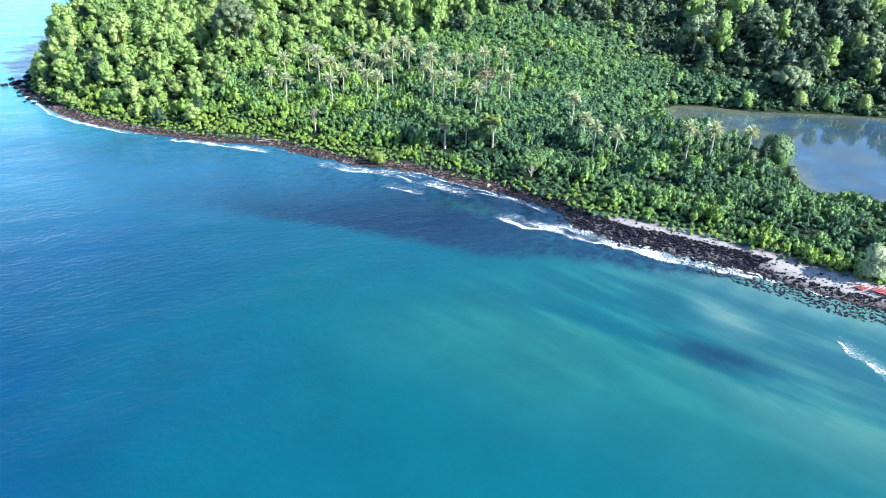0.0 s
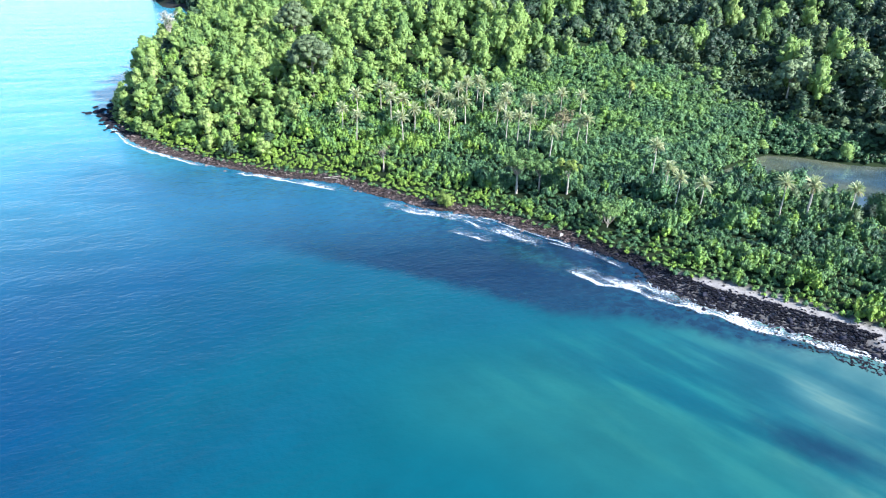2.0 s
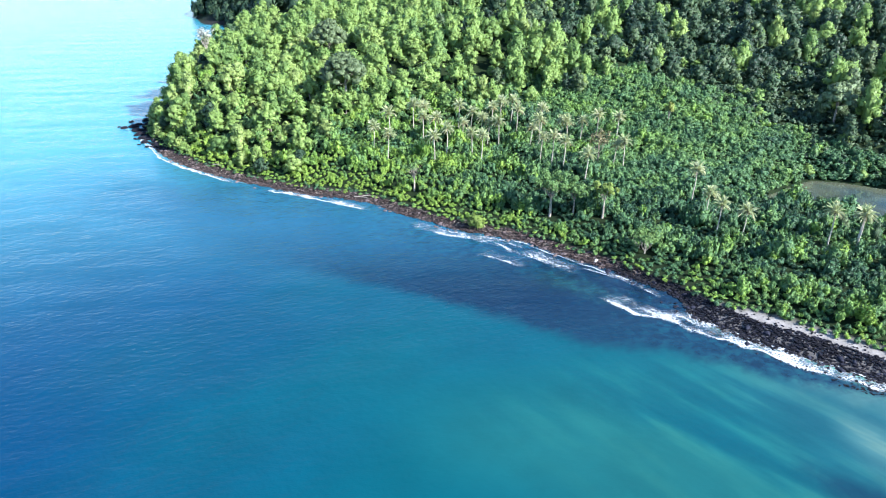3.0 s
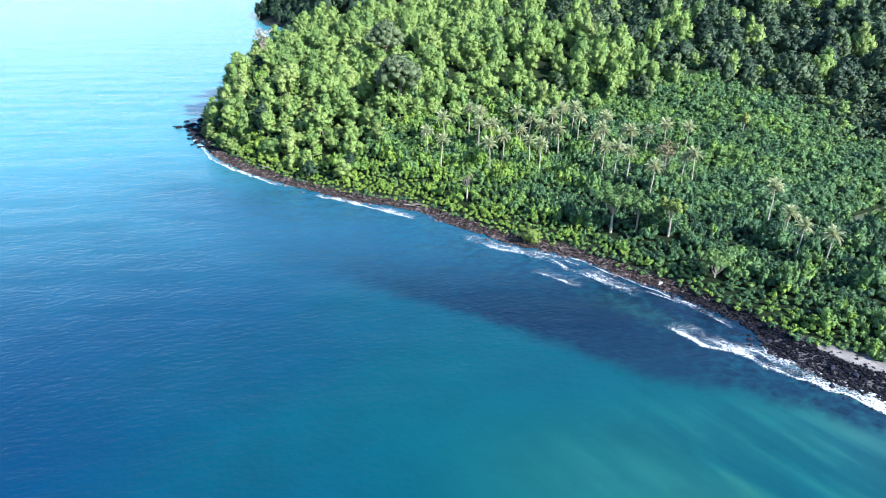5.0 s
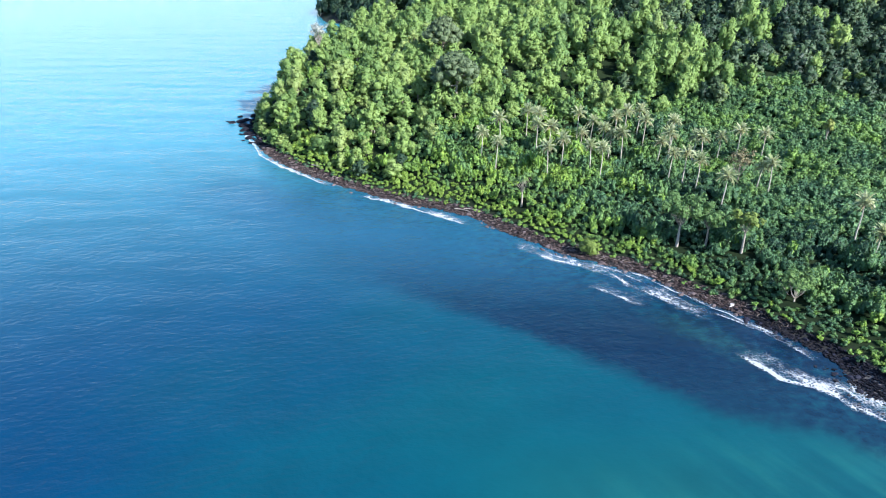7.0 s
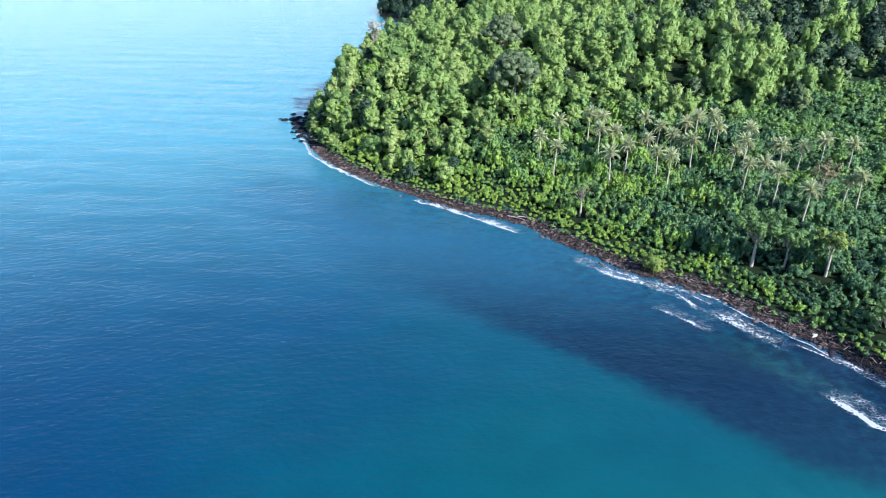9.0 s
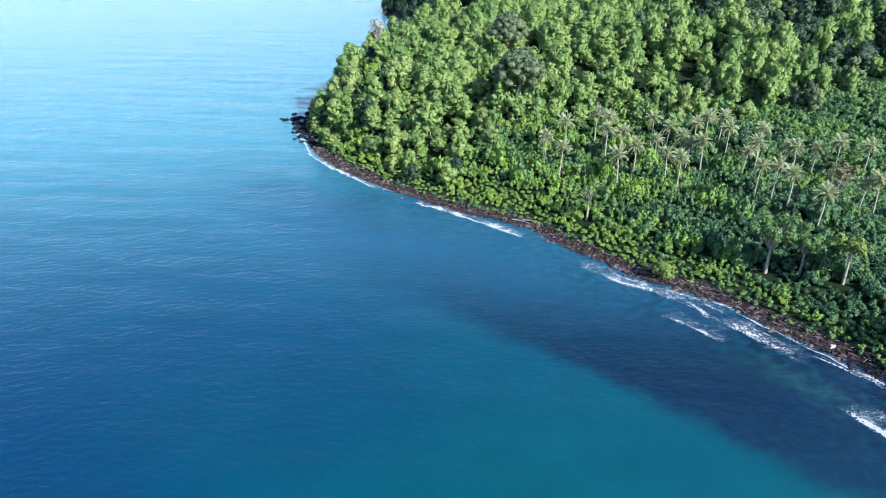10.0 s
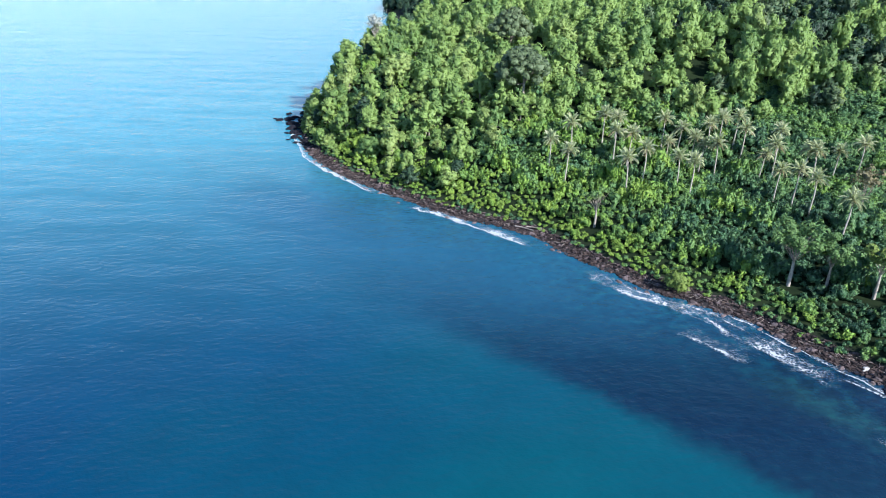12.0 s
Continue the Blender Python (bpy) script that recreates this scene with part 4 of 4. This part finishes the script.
def thin_tree(label, x, y, height, spread, leaf, wood, seed, leaves=120, limbs=7, size=0.35, fork=0.5, thick=0.035, limb_wood=bark):
    """A mostly bare tree: trunk, forking limbs, thin tufts of leaves."""
    r = np.random.default_rng(seed)
    ob = thing("bare_tree", label, "tree", m=pose(x, y, at(x, y)))
    w = thick * height
    stem = tube([(0, 0, -0.5), (0.2, 0.1, height * 0.25), (0.1, -0.1, height * fork)], (w, w * 0.8, w * 0.5), 8)
    wood_parts = []
    tips = []
    for k in range(limbs):
        a = 2 * math.pi * k / limbs + r.normal(scale=0.4)
        q, z = spread * r.uniform(0.35, 1.0), height * r.uniform(0.7, 1.0)
        end = (q * math.cos(a), q * math.sin(a), z)
        mid = (end[0] * 0.45, end[1] * 0.45, height * (fork + 0.12))
        pieces = [tube([(0.1, -0.1, height * (fork - 0.05)), mid, end], (w * 0.38, w * 0.2, w * 0.05), 5)]
        tips.append(end)
        for j in range(2):
            side = (end[0] + r.normal(scale=1.2), end[1] + r.normal(scale=1.2), end[2] + r.uniform(-0.5, 1.2))
            pieces.append(tube([mid, side], (w * 0.18, w * 0.05), 4))
            tips.append(side)
        wood_parts.append(joined(pieces))
    part("trunk", quads_mesh("trunk", *stem, [wood], None, None, True), ob, "thick pale trunk" if wood is bark_pale else "")
    for v, f in wood_parts:
        part("limb", quads_mesh("limb", v, f, [limb_wood], None, None, True), ob)
    if leaves:
        lobes = [(*p, spread * 0.36, spread * 0.36, spread * 0.28) for p in tips]
        v, f = clumps(lobes, leaves, size, r, 0.05)
        keep = leaves
        part("crown", quads_mesh("crown", v[:keep * 4], f[:keep], [leaf]), ob)
    return ob


thin_tree("nearly leafless tree with a thick white trunk above the shore", 64, 270.5, 11.5, 2.6, leaf_grey, bark_pale, 41, 420, 7, 0.36)
thin_tree("tall tree with a pale trunk and thin grey-green crown", 104.3, 233, 15, 4.8, leaf_grey, bark_pale, 42, 1700, 10, 0.42, 0.5)
thin_tree("thin tree with a brown trunk and sparse crown", 111.5, 229.5, 12, 4.0, leaf_grey, bark, 43, 1400, 8, 0.46, 0.55)
thin_tree("pale-trunked tree with sparse yellowish leaves", 120, 224, 12.5, 3.2, leaf_yellow, bark_pale, 44, 1000, 7, 0.42, 0.55)
thin_tree("feathery brown tree among the palms", 141, 271, 12, 4.2, leaf_brown, bark, 45, 420, 9, 0.4, 0.35, 0.03)
thin_tree("ash-grey half-dead tree on the edge of the headland", -14, 446, 16, 4.5, leaf_ashen, bark_pale, 46, 700, 12, 0.34, 0.4, 0.03, bark_pale)
single_tree("small tree with bright yellow-green leaves", 185, 292, 11, 2.4, leaf_yellow, bark, 47, 4, 160, 0.5, 0.5)
great_tree("large dark spreading tree above the forest", 51, 358, 21, 10.5, leaf_big, bark_pale, 48)
great_tree("large dark spreading tree above the forest", 50, 410, 20, 9.5, leaf_big, bark, 49)
great_tree("tall grey-green tree standing over the dark forest", 262, 279, 19, 7.5, leaf_pale, bark_pale, 56)
great_tree("tall grey-green tree with a pale trunk on the hillside", 291, 265, 19, 6.0, leaf_pale, bark_pale, 57)
great_tree("tall grey-green tree with a pale trunk on the hillside", 329, 230, 15, 5.5, leaf_pale, bark_pale, 58)
great_tree("low spreading grey-green tree on the lagoon's far bank", 274, 227, 11, 8.0, leaf_pale, bark, 59)
for k, (x, y, h, w) in enumerate(((253, 231, 6.5, 3.8), (274, 220, 6.5, 4.0), (284, 213, 5.5, 3.4), (296, 205, 6.0, 3.8), (245, 241, 4.0, 2.4), (228, 252, 4.5, 3.0))):
    single_tree("bright green bushy tree on the lagoon's far bank", x, y, h, w, leaf_hill_each, bark, 160 + k, 8, 420, 0.42, 0.1)
single_tree("bright green pointed shrub beside the lagoon palms", 211, 195, 6.5, 1.9, leaf_hill_each, bark, 167, 6, 260, 0.4, 0.15)
single_tree("round dark mangrove tree at the lagoon's edge", 209.5, 173, 8.5, 7.0, leaf_mangrove, bark, 50, 14, 1100, 0.45, 0.12)
single_tree("grey-green feathery casuarina over the sand", 169.0, 101.2, 11.0, 4.6, leaf_casuarina, bark, 51, 9, 900, 0.42, 0.12, 0.4, "casuarina_tree")
thin_tree("spreading shore tree with pale bare branches below", 121.5, 197.5, 7.5, 4.6, leaf_grey, bark_pale, 52, 620, 11, 0.45, 0.18, 0.03, bark_pale)
single_tree("yellow-green shrub leaning over the rocks", 78, 236, 4.6, 3.2, leaf_yellow, bark_pale, 53, 5, 260, 0.4, 0.2)
single_tree("dead pinkish-brown vine-hung tree in the forest", 14.3, 342, 12.5, 1.8, leaf_brown, bark_pale, 54, 5, 180, 0.5, 0.3, 0.5)
single_tree("orange-brown withered shrub at the tip of the cape", -44, 410, 5.0, 2.6, leaf_brown, bark, 55, 4, 150, 0.4, 0.2)


# ---- shore ----
def stone_shape(r):
    v = CORE_V * r.uniform(0.75, 1.6, (len(CORE_V), 1)) * np.array((1, r.uniform(0.6, 0.95), r.uniform(0.5, 0.8)))
    return v, CORE_F


def along_shore(count, r, y0, y1, lo, hi):
    """Places near the waterline, by distance inland between lo and hi."""
    xs, ys = r.uniform(-60, 190, count * 40), r.uniform(y0, y1, count * 40)
    d = coast_distance(xs, ys)
    k = np.where((d > lo) & (d < np.minimum(hi, shore_width(xs, ys) + 0.5)))[0][:count]
    return xs[k], ys[k]


r = np.random.default_rng(61)
stones = [stone_shape(r) for _ in range(16)]
for count, y0, y1, lo, hi, small, large, mat, label in ((6500, 195, 362, -1.0, 4.8, 0.15, 0.65, rock_brown, "brown boulders piled along the shore"),
                                                      (900, 362, 430, -2.0, 4.0, 0.3, 1.0, rock_black, "dark boulders piled round the cape"),
                                                      (420, 88, 170, 3.0, 11.0, 0.12, 0.4, rock_black, "dark stones strewn over the sand"),
                                                      (5200, 120, 200, -0.8, 7.6, 0.12, 0.55, rock_black, "black boulders piled along the shore"),
                                                      (3200, 80, 126, -7.5, 3.8, 0.12, 0.5, rock_black, "black slabs of rock lying in the water and on the sand"),
                                                      (300, 118, 172, -6.0, -0.8, 0.2, 0.55, rock_black, "black rocks awash in the shallows")):
    x, y = along_shore(count, r, y0, y1, lo, hi)
    z = np.maximum(ground_height(x, y), -0.15) + 0.05
    v, f, tt = planted(stones, x, y, z, small + (large - small) * r.uniform(0, 1, len(x)) ** 2.2, np.ones(len(x)), np.zeros(len(x)), r)
    tagged(new("boulders", quads_mesh("boulders", v, f, [mat])), label, "boulders", kind="stuff")


def rock(label, x, y, size, flat, seed, mat, name="rock", z=None, detail=3):
    """A single weathered rock: a ball broken into uneven faces."""
    r = np.random.default_rng(seed)
    bm = bmesh.new()
    bmesh.ops.create_icosphere(bm, subdivisions=detail, radius=1.0)
    shift = Vector(r.uniform(-50, 50, 3))
    for v in bm.verts:
        n = noise.noise(v.co * 0.9 + shift) * 0.45 + noise.noise(v.co * 2.3 + shift) * 0.2 + abs(noise.noise(v.co * 5 + shift)) * 0.08
        v.co *= 1 + n
        v.co.z *= flat
    me = bpy.data.meshes.new(name)
    bm.to_mesh(me)
    bm.free()
    me.materials.append(mat)
    ob = tagged(new(name, me), label, "rock")
    base = max(at(x, y), -0.3) if z is None else z
    ob.matrix_basis = pose(x, y, base, r.uniform(-8, 8), r.uniform(-8, 8), r.uniform(0, 360)) @ Matrix.Diagonal((size, size * r.uniform(0.55, 0.8), size, 1))
    return ob


CAPE = "dark wet sea rock off the tip of the cape"
for k, (x, y, size) in enumerate(((-58, 411, 2.2), (-54, 412, 2.8), (-51, 404, 3.4), (-49, 396, 3.0), (-47, 388, 2.6), (-45, 380, 2.2), (-56, 424, 2.0), (-52, 416, 2.4),
                                  (-43, 372, 1.6), (-49, 425, 3.2), (-50, 388, 1.6), (-47, 377, 1.3), (-61, 414, 1.4), (-47, 436, 3.0))):
    tagged(rock(CAPE, x, y, size, 0.5, 100 + k, rock_black), group="rocks off the cape")
rock("single whitish boulder lying among the dark shore rocks", 106.8, 200.9, 0.8, 0.75, 120, rock_pale, "boulder")
r = np.random.default_rng(62)
x, y = along_shore(120, r, 90, 400, -3.0, 4.0)
for k in range(len(x)):
    dark = y[k] < 195
    tagged(rock("black boulder standing out of the rocky shore" if dark else "dark brown boulder standing out of the rocky shore", x[k], y[k], r.uniform(0.6, 1.1), 0.62, 200 + k,
                rock_black if dark else rock_brown, "boulder", None, 2), group="large boulders on the shore")


def log(label, x, y, length, thick, turn, seed, branches=2, wood=driftwood):
    """A stranded trunk with stubs of branches."""
    r = np.random.default_rng(seed)
    pts = [(length * (k / 5 - 0.5), 0.12 * length * math.sin(k * 0.9) * 0.3, thick * 0.9 + 0.06 * k) for k in range(6)]
    pieces = [tube(pts, [thick * (1 - 0.1 * k) for k in range(6)], 7)]
    for k in range(branches):
        p = pts[2 + k]
        pieces.append(tube([p, (p[0] + r.uniform(-0.3, 0.5), p[1] + r.choice((-1, 1)) * length * 0.2, p[2] + length * 0.14)], (thick * 0.45, thick * 0.12), 5))
    v, f = joined(pieces)
    ob = tagged(new("driftwood_log", quads_mesh("driftwood_log", v, f, [wood], None, None, True)), label, "driftwood")
    ob.matrix_basis = pose(x, y, at(x, y) + 0.25, 0, 0, turn)
    return ob


log("bleached white driftwood trunk stranded on the rocks", -10.2, 328.3, 4.5, 0.28, -40, 1)
log("grey driftwood trunk lying along the shore", 44.2, 275.6, 6.5, 0.26, -38, 2)
log("grey driftwood trunk lying along the shore", 47.0, 274.6, 5.0, 0.22, -25, 3)
log("brown driftwood trunk lying on the rocks", 105.2, 202.8, 4.0, 0.14, -60, 4, 1, driftwood_brown)
log("brown driftwood trunk lying on the rocks", 88.5, 227.5, 4.0, 0.16, -35, 5, 2, driftwood_brown)

# washed-up sticks and branches among the rocks
r = np.random.default_rng(63)
x, y = along_shore(800, r, 188, 375, 1.0, 3.8)
z = ground_height(x, y)
sticks = []
for k in range(len(x)):
    a, t, l = r.uniform(0, 2 * math.pi), r.uniform(-0.1, 0.5), r.uniform(0.3, 1.1)
    p = np.array((x[k], y[k], z[k] + 0.4))
    d = np.array((math.cos(a), math.sin(a), t)) * l
    sticks.append(tube([p - d, p + d], (0.05, 0.025), 4))
v, f = joined(sticks[:260])
tagged(new("driftwood", quads_mesh("driftwood", v, f, [driftwood])), "washed-up pale grey branches among the shore rocks", "driftwood", kind="stuff")
v, f = joined(sticks[260:])
tagged(new("driftwood", quads_mesh("driftwood", v, f, [driftwood_brown])), "washed-up brown sticks and branches among the shore rocks", "driftwood", kind="stuff")


def kayak(x, y, turn, label):
    """A plastic kayak: a lofted hull with a seat well."""
    ob = thing("kayak", label, "kayak", "red kayaks on the sand", pose(x, y, at(x, y) + 0.02, 0, 0, turn))
    v, f, n, m = [], [], 13, 10
    for k in range(n):
        u = 2 * k / (n - 1) - 1
        w = 0.43 * (1 - abs(u) ** 2.6) + 0.02
        rise = 0.16 * abs(u) ** 3
        for j in range(m):
            a = 2 * math.pi * j / m
            h = 0.30 + 0.26 * math.sin(a) if math.sin(a) < 0 else 0.30 + 0.12 * math.sin(a) - (0.14 if abs(u) < 0.35 and math.sin(a) > 0.8 else 0)
            v.append((1.75 * u, w * math.cos(a), h + rise))
    for k in range(n - 1):
        for j in range(m):
            f.append((k * m + j, k * m + (j + 1) % m, (k + 1) * m + (j + 1) % m, (k + 1) * m + j))
    part("hull", quads_mesh("hull", v, f, [kayak_red], None, None, True), ob)
    for k in (-0.35, 0.45):
        bm = bmesh.new()
        bmesh.ops.create_cube(bm, size=1.0, matrix=Matrix.Translation((k, 0, 0.42)) @ Matrix.Diagonal((0.42, 0.40, 0.16, 1)))
        bmesh.ops.bevel(bm, geom=bm.edges[:], offset=0.05, segments=2, affect="EDGES")
        me = bpy.data.meshes.new("seat")
        bm.to_mesh(me)
        bm.free()
        me.materials.append(kayak_grey)
        part("seat", me, ob, "dark grey seat")
    return ob


for x, y, turn in ((163.6, 99.9, -14), (164.0, 98.9, -10), (166.0, 97.3, 4), (166.4, 96.5, 3), (166.8, 95.7, 6), (167.3, 94.9, 4), (167.8, 94.1, 6), (168.3, 93.3, 3)):
    kayak(x, y, turn, "red plastic kayak drawn up on the sand")


def foam(points, width, strength, label):
    """A band of foam along a line, thinning towards its edges."""
    pts = [Vector((*p, 0)) for p in points]
    fine = []
    for a, b in zip(pts[:-1], pts[1:]):
        n = max(2, int((b - a).length / 1.0))
        fine += [a.lerp(b, k / n) for k in range(n)]
    fine.append(pts[-1])
    v, f, cover, rows = [], [], [], 15
    for k, p in enumerate(fine):
        d = (fine[min(k + 1, len(fine) - 1)] - fine[max(k - 1, 0)]).normalized()
        side = Vector((-d.y, d.x, 0))
        end = min(1, min(k, len(fine) - 1 - k) / 5)
        w = 1.15 * width * (0.8 + 0.7 * noise.noise(p * 0.15)) + 0.3
        for j in range(rows):
            u = 2 * j / (rows - 1) - 1
            q = p + side * (u * w + 1.1 * noise.noise(p * 0.22))
            v.append((q.x, q.y, 0.05 + 0.12 * (1 - u * u)))
            crest = math.exp(-((u + 0.62) / 0.17) ** 2) * (0.9 + 0.9 * noise.noise(p * 0.13 + Vector((7, 0, 0))))
            lace = max(0.0, min(1.0, (u + 0.75) * 4)) * max(0.0, 1 - u) ** 0.6 * (0.62 + 0.7 * noise.noise(q * 0.16))
            cover.append(1.15 * strength * max(crest, 0.8 * lace) * end + 0.1 * noise.noise(q * 0.6))
    for k in range(len(fine) - 1):
        for j in range(rows - 1):
            f.append((k * rows + j, k * rows + j + 1, (k + 1) * rows + j + 1, (k + 1) * rows + j))
    ob = new("wave_foam", quads_mesh("wave_foam", v, f, [foam_mat], {"cover": cover}, None, True))
    return tagged(ob, label, "sea foam", kind="stuff")


BREAKER, DRIFT = "white foam of a small wave breaking near the rocks", "thin drifting patch of white foam"
foam(((-48, 392), (-42, 374), (-35, 352), (-25, 335), (-14, 322), (-2, 308)), 1.5, 0.68, BREAKER)
foam(((8, 298), (14, 293), (25, 284), (36, 274), (46, 263)), 2.4, 0.66, BREAKER)
foam(((58, 249), (65, 238), (73, 232), (82, 225), (89, 214), (95, 203), (100, 195)), 4.4, 0.44, BREAKER)
foam(((60, 248), (67, 238.5), (75, 231.5), (84, 224), (91, 213), (97, 202)), 0.8, 0.43, BREAKER)
foam(((66, 234), (74, 228), (82, 220.5), (88, 210), (94, 200)), 0.7, 0.4, BREAKER)
foam(((86, 227), (92, 217), (99, 205.5), (105, 196), (110, 188), (114, 181)), 0.9, 0.52, BREAKER)
foam(((73, 219), (79, 212), (87, 204)), 4.6, 0.42, DRIFT)
foam(((98.5, 181), (105, 170), (112, 162), (118, 153), (124, 145), (130, 137), (136, 130), (142, 123.5), (148, 117)), 4.0, 0.66, BREAKER)
foam(((110, 169), (118, 160.5), (125, 151), (132, 141), (140, 130), (147, 120), (153, 110)), 3.4, 0.52, DRIFT)
foam(((142.5, 90), (141, 83), (140.5, 77), (140, 69)), 3.2, 0.5, DRIFT)
foam(((-62, 408), (-57, 410), (-52, 408), (-50, 398)), 1.6, 0.5, BREAKER)
foam(((-21, 331), (-8, 316), (4, 304)), 0.9, 0.42, BREAKER)
foam(((100, 200), (106, 193), (112, 183), (116, 172)), 1.6, 0.4, DRIFT)
foam(((118, 168), (117, 160), (123, 148), (131, 137), (140, 127), (150, 112), (158, 99)), 1.8, 0.44, BREAKER)

# ---- small mangroves in the lagoon ----
r = np.random.default_rng(71)
for k, (x, y) in enumerate(((199, 232), (202.5, 233.5), (217, 224))):
    v, f = bush_shape(r, 1.3, 2.0, 4, 120, 0.28)
    ob = tagged(new("mangrove_bush", quads_mesh("mangrove_bush", v, f, [leaf_dark_each])), "small dark mangrove bush standing in the lagoon", "shrub", "small mangroves")
    ob.matrix_basis = pose(x, y, 0.0)
for k, (x, y, h, w) in enumerate(((192, 168, 6.5, 3.6), (203, 172, 5.5, 3.2), (188, 190, 6.0, 3.2), (183, 196, 5.5, 3.0), (192, 181, 7.5, 2.2), (204, 160, 5.0, 3.0), (207, 214, 7.0, 2.4), (203, 217, 5.5, 2.6), (210, 205, 5.5, 2.4))):
    single_tree("dark green mangrove tree on the lagoon's bank", x, y, h, w, leaf_dark_each, bark, 80 + k, 6, 300, 0.4, 0.1)
